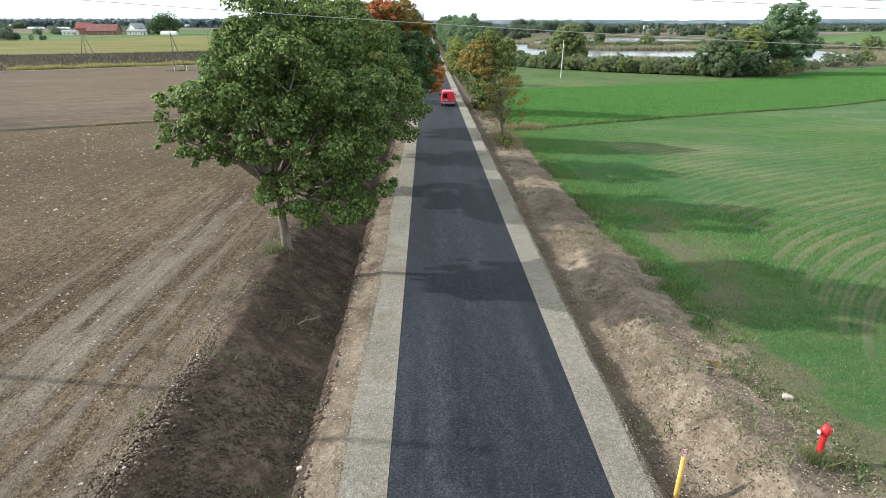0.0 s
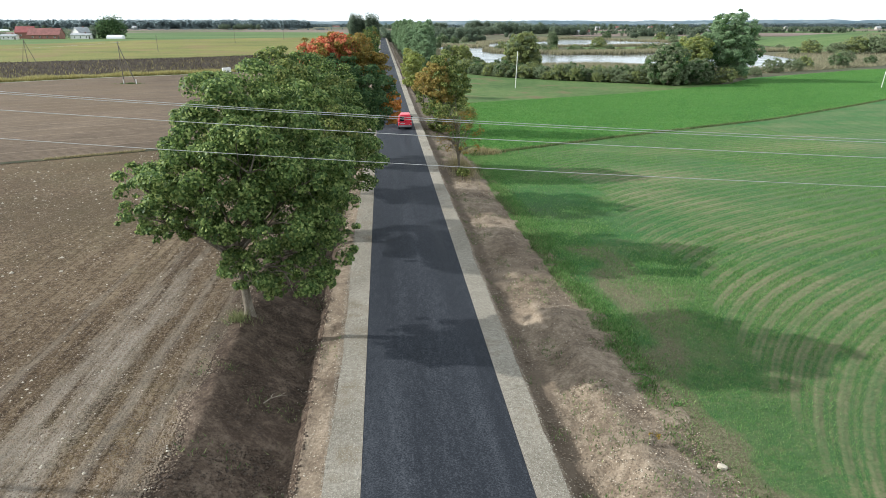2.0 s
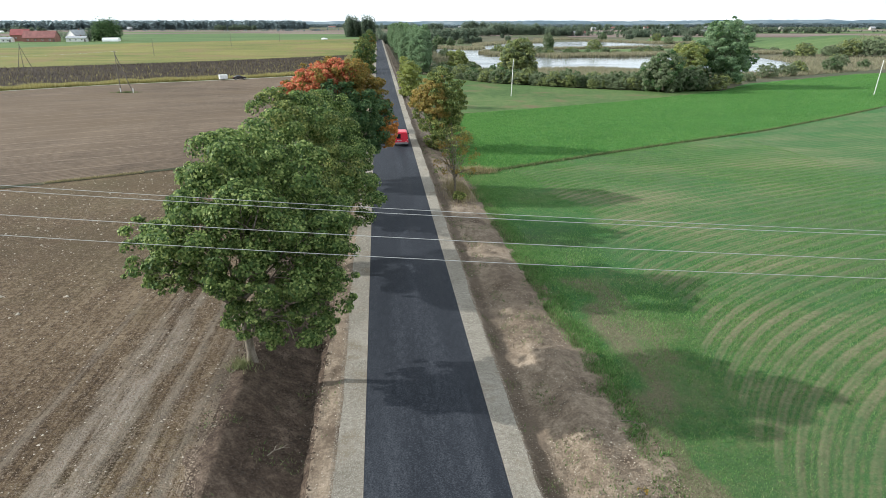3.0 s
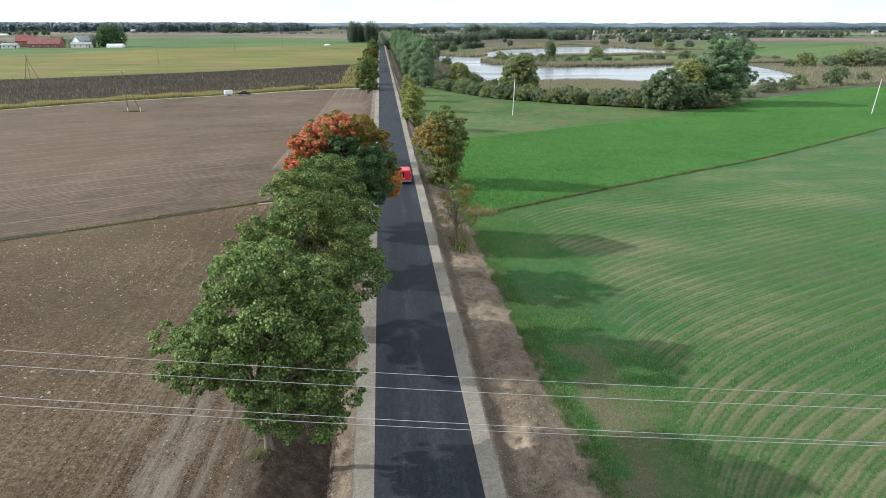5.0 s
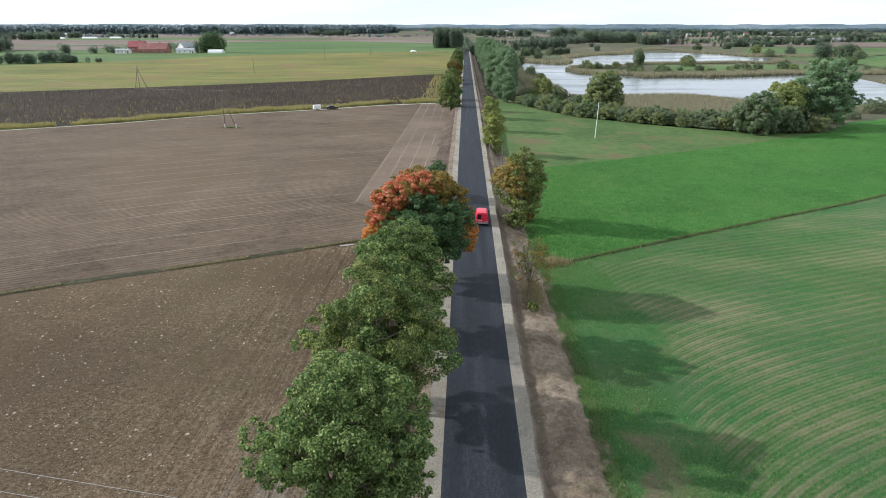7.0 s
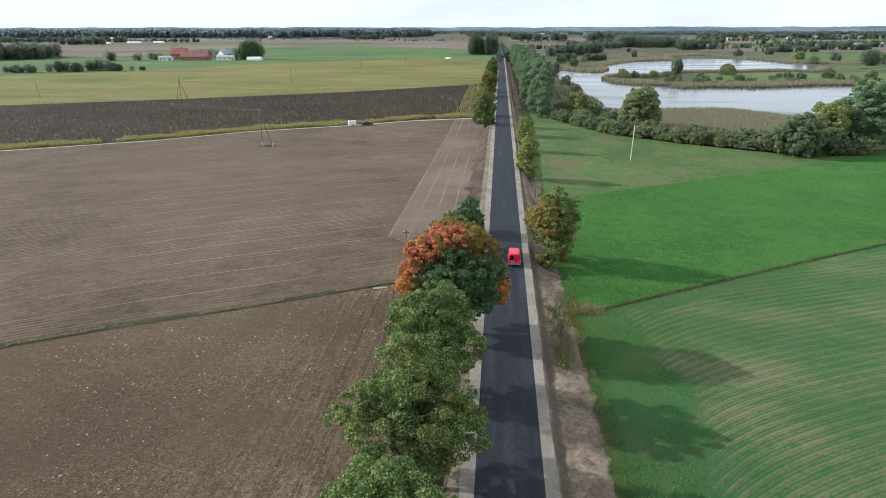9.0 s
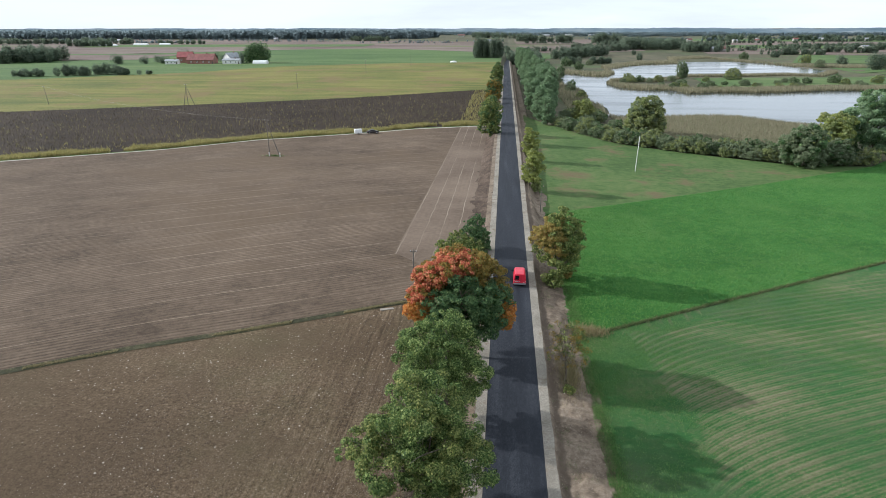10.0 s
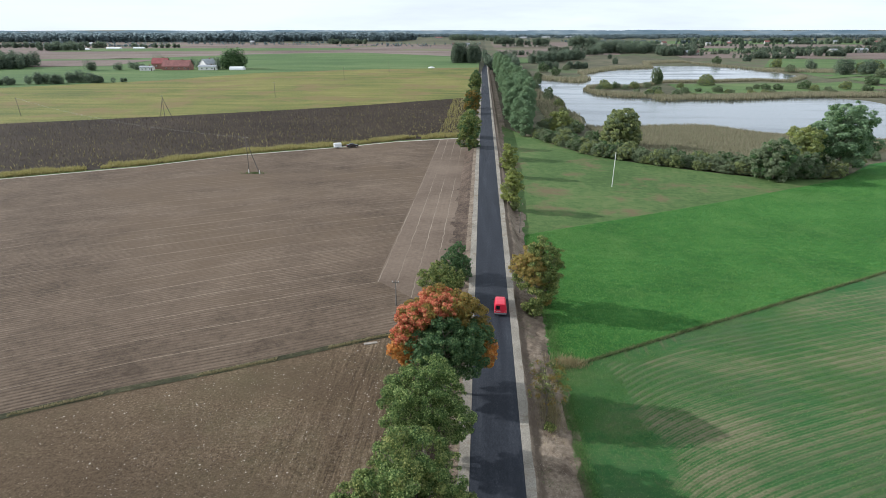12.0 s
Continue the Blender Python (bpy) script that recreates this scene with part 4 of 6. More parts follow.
def row_mask(X, Y):
    """1 where drill rows show; on the headland 0.5 where it is green, near 0 where it is bare."""
    start_x = np.interp(Y, [10, 22, 33, 39, 50, 70], [10.5, 12, 15.2, 14.6, 16, 14])
    rows_on = step(-2.0, 2.0, X - start_x + 2 * (vnoise(X, Y, 4.0, 71) - 0.5))
    wob = 2.4 * (vnoise(X, Y, 2.2, 72) - 0.5) + 1.2 * (vnoise(X, Y, 0.7, 74) - 0.5)
    bare = step(8.6, 10.0, X + wob) * (1 - step(10.6, 14.6, X + wob)) * step(17, 25, Y + wob) * (1 - step(34, 42, Y + 2 * wob)) * 0.75
    thin = (1 - step(7.3, 10.6, X + 2.2 * (vnoise(X, Y, 1.6, 73) - 0.5))) * (1 - step(17, 27, Y))
    edge = (1 - step(0.8, 4.5, 62.6 + 0.67 * X - Y + 2.0 * (vnoise(X, Y, 4.0, 75) - 0.5))) * (0.5 + vnoise(X, Y, 9.0, 76)) * step(12, 18, X)
    return np.maximum(rows_on, 0.5 - 0.24 * bare - 0.34 * thin) * (1 - 0.6 * np.clip(edge, 0, 1))


def grain_rows(X, Y):
    """Rows run slantwise from the headland and swing towards the road at their ends."""
    return (Y - 0.46 * X + 6.2 * np.exp(-(np.maximum(X, 6.0) - 12) / 5)) * 0.92


right_x = np.concatenate([np.linspace(7.4, 60, 150), np.geomspace(61, 700, 40)])
field("field_7", right_x, lambda x: np.full_like(x, -150.0), lambda x: grain_edge(x) - 0.3, 240, FIELD_ROWS, "thin young grain in curved drill rows", 0.02, grain_rows, 0.5, row_mask, 7.4)
field("field_8", np.concatenate([np.linspace(7.0, 130, 90), np.geomspace(132, 420, 20)]), lambda x: grain_edge(x) + 0.3, lambda x: np.maximum(green_edge(x), grain_edge(x) + 1), 60, FIELD_GREEN, "dense bright green crop", 0.035)
field("field_margin_right", np.linspace(7, 420, 160), lambda x: grain_edge(x) - 0.35, lambda x: grain_edge(x) + 0.35, 3, SHADED_MARGIN, "grassy furrow between the grain and the green crop", 0.045)
field("meadow", np.linspace(7.0, 106, 60), green_edge, lambda x: np.maximum(bush_edge(x), green_edge(x) + 0.3), 50, MEADOW, "meadow with browned patches sloping to the lake", 0.03)


def far_field(name, corners, material, label):
    (ax, ay), (bx, by), (cx, cy), (dx, dy) = corners
    s, t = np.meshgrid(np.linspace(0, 1, 26), np.linspace(0, 1, 20), indexing="ij")
    X = (ax * (1 - s) + bx * s) * (1 - t) + (dx * (1 - s) + cx * s) * t
    Y = (ay * (1 - s) + by * s) * (1 - t) + (dy * (1 - s) + cy * s) * t
    sheet(name, X, Y, land(X, Y) + 0.25, material, label, "field")


SOIL, LEA = "far brown field beyond the lake", "far green field beyond the lake"
far_field("field_9", [(40, 1010), (225, 1090), (260, 1330), (20, 1300)], FIELD_FARBROWN, SOIL)
far_field("field_10", [(330, 790), (700, 760), (800, 940), (420, 985)], FIELD_FARGREEN, LEA)
far_field("field_11", [(300, 1010), (900, 960), (1050, 1130), (330, 1190)], FIELD_FARBROWN, SOIL)
far_field("field_12", [(400, 1210), (1050, 1150), (1200, 1300), (430, 1330)], FIELD_FARGREEN, LEA)
far_field("field_13", [(20, 1350), (260, 1400), (300, 1900), (20, 1900)], FIELD_FARBROWN, "far brown field beside the road")
far_field("field_14", [(310, 600), (700, 560), (760, 740), (340, 770)], FIELD_FARGREEN, "far green pasture beside the marsh")
far_field("field_15", [(330, 1340), (1300, 1310), (1500, 1600), (400, 1640)], FIELD_FARBROWN, SOIL)
far_field("field_16", [(30, 830), (66, 880), (90, 960), (30, 960)], FIELD_FARGREEN, "small green field beside the road")
far_field("field_17", [(400, 1660), (1600, 1640), (1900, 2000), (420, 2100)], FIELD_FARGREEN, "far green field below the woods")
far_field("field_18", [(-520, 600), (-380, 640), (-390, 760), (-620, 700)], FIELD_FARBROWN, "far bare field beyond the pasture")
far_field("field_19", [(-700, 1010), (-240, 1100), (-250, 1240), (-760, 1180)], FIELD_FARGREEN, "far green strip between bare fields")
far_field("field_20", [(300, 430), (520, 400), (520, 550), (312, 580)], FIELD_FARGREEN, "green crop on a low hill beyond the reeds")
far_field("isle_grass", [(140, 455), (300, 470), (300, 560), (150, 540)], FIELD_FARGREEN, "green grass on the island in the lake")


def lake():
    ring = [(51, 585), (73, 549), (83, 549), (96, 588), (96, 647), (121, 692), (152, 743), (197, 767), (214, 855), (267, 886), (277, 818), (296, 772), (302, 710), (299, 634), (262, 578), (238, 590),
            (201, 575), (150, 566), (131, 535), (112, 511), (92, 521), (80, 511), (73, 481), (77, 447), (92, 429), (108, 426), (112, 409), (132, 417), (157, 415), (179, 423), (200, 432), (220, 436),
            (236, 423), (239, 396), (214, 310), (168, 270), (130, 268), (117, 279), (103, 300), (73, 297), (50, 293), (47, 300), (50, 327), (46, 364), (50, 418), (42, 461), (41, 520)]
    P = np.array(ring, float)
    out = []
    n = len(P)
    for i in range(n):
        a, b, c, d = P[i - 1], P[i], P[(i + 1) % n], P[(i + 2) % n]
        for t in np.linspace(0, 1, 6, endpoint=False):
            out.append(0.5 * (2 * b + (c - a) * t + (2 * a - 5 * b + 4 * c - d) * t * t + (3 * b - a - 3 * c + d) * t ** 3))
    out = np.array(out)
    bm = bmesh.new()
    vs = [bm.verts.new((x + 1.5 * (vnoise(x, y, 6, 41) - 0.5), y + 3 * (vnoise(x, y, 7, 42) - 0.5), -5.0)) for x, y in out]
    bm.faces.new(vs)
    bmesh.ops.triangulate(bm, faces=bm.faces[:])
    bm.normal_update()
    if sum(f.normal.z for f in bm.faces) < 0:
        bmesh.ops.reverse_faces(bm, faces=bm.faces[:])
    me = bpy.data.meshes.new("water")
    bm.to_mesh(me)
    bm.free()
    me.materials.append(WATER)
    tagged(new("water", me), "calm lake with reedy shores under a white sky", "lake", kind="structure")


lake()

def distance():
    """A low glowing ridge in painted haze all along the horizon, far behind everything else."""
    m = bpy.data.materials.new("glowing distance with painted haze")
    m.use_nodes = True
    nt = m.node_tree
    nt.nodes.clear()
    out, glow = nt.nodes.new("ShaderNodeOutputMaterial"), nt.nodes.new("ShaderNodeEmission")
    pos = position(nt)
    # Aerial haze is put into these blue-grey colours, which the ridge emits itself.
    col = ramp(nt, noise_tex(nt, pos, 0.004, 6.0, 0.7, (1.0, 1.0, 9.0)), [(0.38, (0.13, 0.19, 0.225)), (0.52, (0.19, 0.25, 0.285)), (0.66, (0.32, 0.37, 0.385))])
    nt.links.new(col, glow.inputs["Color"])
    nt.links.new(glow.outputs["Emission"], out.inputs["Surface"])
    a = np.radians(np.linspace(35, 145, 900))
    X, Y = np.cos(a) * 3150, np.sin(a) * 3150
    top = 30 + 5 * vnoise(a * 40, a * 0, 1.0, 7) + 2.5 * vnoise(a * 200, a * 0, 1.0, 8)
    sheet("backdrop", np.stack([X, X]), np.stack([Y, Y]), np.stack([X * 0 - 20, top]), m, "glowing ridge on the horizon, painted haze blue", "distance")


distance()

# ---- the roadside trees ----
def blob_lobes(r, n, rx, ry, z0, z1, size, pinch=0.55):
    """Lobes of a rounded crown: wide below the middle, narrower on top."""
    out = []
    for i in range(n):
        h = (i + r.uniform(0.2, 0.8)) / n
        prof = math.sin(math.pi * min(1, 0.18 + 0.78 * h)) ** pinch
        a = i * 2.4 + r.uniform(-0.4, 0.4)
        q = r.uniform(0.45, 0.72) * prof
        s = size * r.uniform(0.8, 1.2) * (0.7 + 0.3 * prof)
        out.append((rx * q * math.cos(a), ry * q * math.sin(a), z0 + (z1 - z0) * h, s, s, s * 0.8))
    return out


r1 = np.random.default_rng(11)
upper = [(0.3, 0.0, 8.5, 1.8, 1.8, 1.5), (-0.9, -0.3, 7.5, 1.5, 1.6, 1.2), (2.1, 0.2, 8.0, 1.7, 1.7, 1.4), (1.0, -1.8, 7.1, 1.7, 1.5, 1.4), (-0.9, -1.9, 6.5, 1.5, 1.4, 1.1), (0.5, 2.0, 7.2, 1.8, 1.7, 1.5), (3.1, -0.6, 6.0, 1.4, 1.5, 1.4), (2.9, 1.3, 6.4, 1.5, 1.5, 1.4)]
arm = [(-2.3, -0.2, 6.1, 1.3, 1.3, 0.9), (-3.3, 0.0, 5.4, 1.1, 1.2, 0.8), (-4.0, 0.2, 5.9, 0.8, 0.9, 0.5), (-3.7, -0.4, 4.7, 0.9, 0.9, 0.6), (-2.4, -0.9, 4.9, 1.1, 1.1, 0.9), (-2.6, 1.2, 5.4, 1.2, 1.2, 0.9), (-2.3, 0.0, 4.1, 0.8, 0.8, 0.6), (-1.4, -0.8, 4.6, 0.9, 0.9, 0.7), (-3.0, -0.3, 4.2, 0.8, 0.8, 0.5)]
middle = [(0.2, -1.6, 5.1, 1.4, 1.3, 1.1), (1.8, -1.7, 4.7, 1.5, 1.3, 1.2), (2.8, -0.3, 4.2, 1.3, 1.4, 1.1), (0.8, 1.6, 5.1, 1.7, 1.5, 1.3)]
skirt = [(0.8, -1.2, 2.6, 1.2, 1.0, 0.9), (2.1, -0.9, 2.1, 1.4, 1.1, 1.0), (3.2, 0.2, 2.7, 1.2, 1.1, 0.9), (1.6, 0.6, 2.2, 1.4, 1.2, 0.9), (-0.7, -0.5, 1.9, 0.7, 0.6, 0.5), (0.1, -0.8, 2.2, 0.8, 0.6, 0.6), (3.6, 0.6, 4.2, 1.1, 1.2, 1.0)]
lobes1 = upper + arm + middle + skirt
tree("maple_tree", -7.35, 24.8, float(height(-7.35, 24.8)), "broad green maple with a pale trunk on the ditch bank", lobes1, (-0.35, 0.1, 3.2), 0.2,
     [("crown", LEAF_GREEN, None, 7600, 14, 0.128, "")], r1, group="trees along the road", cover=1.15, twiggy=5)

r2 = np.random.default_rng(12)
lobes2 = blob_lobes(r2, 18, 4.6, 4.6, 2.2, 9.2, 1.9) + [(-4.6, -0.8, 5.6, 1.4, 1.4, 1.1), (0, 0, 6.0, 2.2, 2.2, 2.5)]
tree("maple_tree", -6.6, 37.2, 0.75, "dense olive-green roadside maple", lobes2, (0, 0, 2.4), 0.24,
     [("crown", LEAF_GREEN, None, 3400, 13, 0.145, ""), ("olive_crown", LEAF_OLIVE, None, 2000, 13, 0.145, "leaves turning olive")], r2, group="trees along the road")
r3 = np.random.default_rng(13)
lobes3 = blob_lobes(r3, 15, 3.8, 4.0, 2.2, 9.0, 1.8) + [(0, 0, 5.6, 2.0, 2.0, 2.4)]
tree("maple_tree", -6.6, 48.8, 0.6, "dense green roadside maple", lobes3, (0, 0, 2.4), 0.22,
     [("crown", LEAF_GREEN, None, 4400, 13, 0.15, "")], r3, group="trees along the road")
r4 = np.random.default_rng(14)
dark4 = [(0.5, -2.6, 5.6, 2.2, 2.0, 2.0), (2.2, -2.0, 7.2, 2.0, 1.9, 1.7), (0.2, -2.4, 7.9, 1.9, 1.8, 1.5), (-1.7, -2.6, 6.2, 1.9, 1.8, 1.7), (2.8, -1.8, 4.7, 1.9, 1.8, 1.6), (-1.0, -2.2, 3.9, 1.8, 1.7, 1.4),
         (1.5, -2.4, 3.3, 1.7, 1.5, 1.2), (3.4, 0.0, 6.3, 1.8, 1.8, 1.7), (0.0, 1.0, 5.2, 2.8, 2.6, 2.6), (3.0, 1.5, 4.6, 1.9, 1.9, 1.6), (-2.6, 1.2, 5.2, 2.0, 2.0, 1.8)]
red4 = [(-1.8, -0.8, 9.6, 1.7, 1.6, 1.3), (-3.3, -0.6, 8.4, 1.6, 1.6, 1.3), (0.2, -0.6, 10.3, 1.6, 1.5, 1.0), (-4.0, -1.0, 7.0, 1.3, 1.4, 1.1), (-0.8, 1.6, 9.6, 1.9, 1.8, 1.4), (-3.0, 1.8, 7.8, 1.7, 1.7, 1.4)]
orange4 = [(-4.5, -1.2, 5.3, 1.2, 1.2, 1.0), (-3.8, -1.7, 4.3, 0.8, 0.8, 0.7), (4.7, -0.8, 4.4, 0.9, 0.9, 1.0), (5.0, -0.2, 5.4, 0.7, 0.7, 0.8), (-4.9, -0.4, 6.2, 0.7, 0.8, 0.7)]
rust4 = [(1.8, -0.4, 10.1, 1.5, 1.5, 1.1), (3.0, 0.3, 8.7, 1.6, 1.5, 1.3), (1.4, 1.8, 9.2, 1.8, 1.7, 1.4), (4.2, 0.6, 7.0, 0.9, 1.0, 0.9)]
lobes4 = dark4 + red4 + orange4 + rust4
tree("maple_tree", -5.6, 60.8, 0.4, "large maple turning red and orange over dark green", lobes4, (0, 0, 2.8), 0.28,
     [("crown", LEAF_DARK, range(11), 4200, 12, 0.2, ""), ("inner_crown", LEAF_RUST, range(11, 17), 1000, 12, 0.19, ""), ("red_crown", LEAF_RED, range(11, 17), 2200, 12, 0.19, "red autumn leaves"),
      ("orange_crown", LEAF_ORANGE, range(17, 22), 800, 12, 0.19, "orange autumn leaves"), ("rusty_crown", LEAF_RUST, range(22, 26), 1000, 12, 0.19, "olive and rust-coloured leaves")], r4, group="trees along the road", cover=0.85)

r5 = np.random.default_rng(15)
tree("small_tree", -7.4, 85.5, -0.2, "low rounded brownish-green tree at the field edge", blob_lobes(r5, 10, 3.0, 3.0, 1.0, 5.6, 1.5), (0, 0, 1.4), 0.14,
     [("crown", LEAF_OLIVE, None, 900, 12, 0.24, "")], r5, group="trees along the road")
tree("small_tree", -5.7, 94.0, -0.3, "small dark green tree beside the shoulder", blob_lobes(r5, 9, 2.6, 2.8, 0.9, 5.3, 1.4), (0, 0, 1.4), 0.14,
     [("crown", LEAF_DARK, None, 900, 12, 0.24, "")], r5, group="trees along the road")

r6 = np.random.default_rng(16)
lobes6 = blob_lobes(r6, 17, 3.9, 3.9, 2.6, 10.0, 1.7)
rusty = [i for i, l in enumerate(lobes6) if l[0] < -0.4 and l[2] > 5]
tree("lime_tree", 6.7, 86.5, -1.5, "rounded roadside tree, yellowing on its crown", lobes6, (0, 0, 2.6), 0.2,
     [("crown", LEAF_OLIVE, [i for i in range(17) if i not in rusty], 1700, 12, 0.23, ""), ("yellow_crown", LEAF_YELLOW, rusty, 1000, 12, 0.23, "yellow and orange leaves")], r6, group="trees along the road")
r7 = np.random.default_rng(17)
lobes7 = blob_lobes(r7, 13, 2.2, 2.2, 2.6, 6.8, 1.1)
tree("thin_tree", 5.2, 57.4, -0.95, "sparse young tree losing its leaves on the verge", lobes7, (0.1, 0, 2.4), 0.13,
     [("crown", LEAF_OLIVE, None, 90, 7, 0.13, ""), ("brown_crown", LEAF_RUST, None, 150, 7, 0.12, "browned leaves")], r7, group="trees along the road", cover=0.3, twiggy=9)
r8 = np.random.default_rng(18)
for tx, ty, th, tm, tl in ((5.6, 143, 9.0, LEAF_YELLOW, "slender yellow-green roadside tree"), (6.2, 181, 9.6, LEAF_OLIVE, "slender light green roadside tree")):
    tree("slender_tree", tx, ty, float(height(tx, ty)), tl, blob_lobes(r8, 10, 2.6, 2.6, 1.6, th - 0.6, 1.4), (0, 0, 1.8), 0.14,
         [("crown", LEAF_LIGHT, None, 1300, 10, 0.26, ""), ("inner_crown", LEAF_PALE, None, 350, 10, 0.26, "")], r8, group="trees along the road")
for tx, ty, th, tm in ((-6.2, 212, 14.0, LEAF_OLIVE), (-6.4, 232, 12.5, LEAF_OLIVE), (-6.4, 300, 13.5, LEAF_RUST), (-6.6, 322, 12.5, LEAF_OLIVE), (-6.4, 400, 13.0, LEAF_OLIVE), (-6.4, 430, 13.0, LEAF_DARK)):
    tree("roadside_tree", tx, ty, float(land(tx, ty)), "tall roadside tree with bronze-green leaves", blob_lobes(r8, 12, 3.6, 4.2, 2.4, th - 0.8, 2.0), (0, 0, 2.6), 0.22,
         [("crown", tm, None, 900, 9, 0.42, ""), ("dark_crown", LEAF_DARK, None, 350, 9, 0.42, "")], r8, group="trees along the road")

# ---- poplars, willows and bushes by the lake ----
def mid_tree(name, r, w, h, low, material, twigs, leaf, label, group="", extra=None):
    lobes = blob_lobes(r, 16, w, w, low, h - w * 0.36, w * 0.5, 0.3)
    rows_of = [("crown", material, None, twigs, 8, leaf * 1.05, "")]
    if extra:
        rows_of.append(("side_crown", extra, None, twigs // 3, 8, leaf * 1.05, ""))
    return tree(name, 0, 0, 0, label, lobes, (0, 0, max(0.6, low)), 0.02 * h, rows_of, r, "bush" if "bush" in name else "tree", group)


def plant(model, x, y, s=1.0, tall=1.0, turn=0.0, used=set()):
    """Set a model tree down at its place; its first place takes the model itself."""
    m = pose(x, y, float(land(x, y)) - 0.15, 0, 0, turn) @ Matrix.Diagonal((s, s, s * tall, 1))
    if model.name not in used:
        used.add(model.name)
        model.matrix_basis = m
        return model
    c = model
    made = copy_thing(c, Matrix())
    made.matrix_basis = m
    return made


r9 = np.random.default_rng(21)
poplars = [mid_tree("poplar_tree", r9, 3.3, 17.6, 1.2, LEAF_POPLAR, 3000, 0.4, "tall grey-green poplar in a dense row", "poplars by the road") for _ in range(3)]
for i in range(100):
    u = i / 99
    px = 11.5 + r9.uniform(-1.5, 1.5) + (r9.uniform(0, 16) if u < 0.5 else r9.uniform(0, 10)) * (1 - 0.4 * u)
    py = 266 + 420 * u ** 1.25 + r9.uniform(-6, 6)
    px = min(px, 0.085 * py - 6.0)
    plant(poplars[i % 3], px, py, r9.uniform(0.75, 1.0), r9.uniform(1.0, 1.3) * min(1.0, 0.72 + 1.2 * u), r9.uniform(0, 360))
shrubs = [mid_tree("bush", r9, 2.7, 4.2, 0.3, m, 1000, 0.2, t, "bushes below the meadow", x) for m, t, x in ((LEAF_SHRUB, "dense grey-green bush along the meadow's edge", None), (LEAF_PALE, "pale willow bush along the meadow's edge", LEAF_SHRUB), (LEAF_SHRUB, "dark green bush along the meadow's edge", LEAF_DARK))]
for i in range(150):
    bx = 21 + 84 * i / 149 + r9.uniform(-1, 1)
    by = float(bush_edge(bx)) + 2.0 + 13 * r9.random() ** 1.3
    s = r9.uniform(0.55, 1.2)
    plant(shrubs[i % 3], bx, by, s, r9.uniform(0.75, 1.15), r9.uniform(0, 360))
for i in range(22):
    bx, by = r9.uniform(24, 44), r9.uniform(238, 292)
    plant(shrubs[i % 3], bx, by, r9.uniform(0.8, 1.25), 1.0, r9.uniform(0, 360))
for bx, by, s, k in ((277, 403, 2.2, 1), (292, 398, 1.9, 0), (305, 400, 2.7, 1), (318, 394, 3.1, 0), (262, 396, 1.2, 2), (246, 330, 1.3, 1), (232, 292, 1.0, 2)):
    plant(shrubs[k], bx, by, s, 1.0, bx * 5)
willow = mid_tree("willow_tree", r9, 6.6, 15.5, 1.0, LEAF_PALE, 4200, 0.5, "broad rounded willow beside the lake", "", LEAF_SHRUB)
plant(willow, 50, 238)
ygtree = mid_tree("willow_tree", r9, 5.4, 15.0, 1.0, LEAF_PALE, 2600, 0.46, "yellow-green willow at the meadow's corner", "", LEAF_LIGHT)
plant(ygtree, 97, 200)
plant(ygtree, 31, 272, 0.75, 0.9, 60)
bigtree = mid_tree("ash_tree", r9, 8.8, 22.0, 4.0, LEAF_POPLAR, 3000, 0.5, "tall airy grey-green tree at the meadow's corner", "", LEAF_DARK)
plant(bigtree, 111, 203)
darkbush = mid_tree("tall_bush", r9, 6.0, 12.5, 0.3, LEAF_SHRUB, 2800, 0.42, "tall dark thicket at the meadow's corner", "", LEAF_DARK)
plant(darkbush, 85, 189)
plant(darkbush, 95, 192, 0.7, 0.9, 80)
for bx, by, s in ((121, 212, 0.6), (132, 222, 0.5), (150, 240, 0.8), (165, 250, 0.7), (178, 262, 0.75), (200, 270, 0.8), (225, 300, 0.9)):
    plant(shrubs[int(bx) % 3], bx, by, s * 1.8, 1.0, bx)
for i in range(34):
    bx = r9.uniform(80, 300)
    by = float(np.interp(bx, [80, 91, 108, 124, 158, 220, 300], [447, 436, 416, 410, 418, 438, 440])) + r9.uniform(20, 60)
    plant(shrubs[i % 3], bx, by, r9.uniform(0.7, 1.3), 0.9, by * 7)
for bx, by, s, k in ((139, 534, 1.5, 0), (140, 532, 1.2, 2), (93, 507, 1.5, 1), (100, 500, 1.2, 2), (114, 500, 1.3, 1), (106, 492, 1.0, 0), (125, 505, 1.2, 0), (150, 505, 1.0, 1), (177, 528, 2.2, 1), (205, 500, 1.0, 0), (240, 500, 1.6, 2), (270, 500, 1.5, 1), (85, 485, 1.0, 0), (300, 520, 1.8, 2), (330, 560, 2.0, 0)):
    plant(shrubs[k], bx, by, s, {139: 2.4, 140: 2.2}.get(bx, 1.0), bx * 3)
for bx, by, s in ((37, 300, 1.2), (40, 330, 1.0), (42, 370, 1.1), (40, 410, 1.2), (44, 450, 1.0), (36, 480, 1.6), (42, 530, 1.5), (34, 560, 2.0), (50, 600, 1.2), (70, 640, 1.6), (62, 690, 2.0), (90, 720, 1.4), (110, 760, 1.6), (320, 700, 1.8), (340, 780, 2.2), (360, 640, 2.4), (400, 690, 2.6), (420, 720, 2.0), (300, 860, 2.0)):
    plant(shrubs[int(bx + by) % 3], bx, by, s, 1.2, by)

# ---- far woods, farm and village ----
r10 = np.random.default_rng(31)


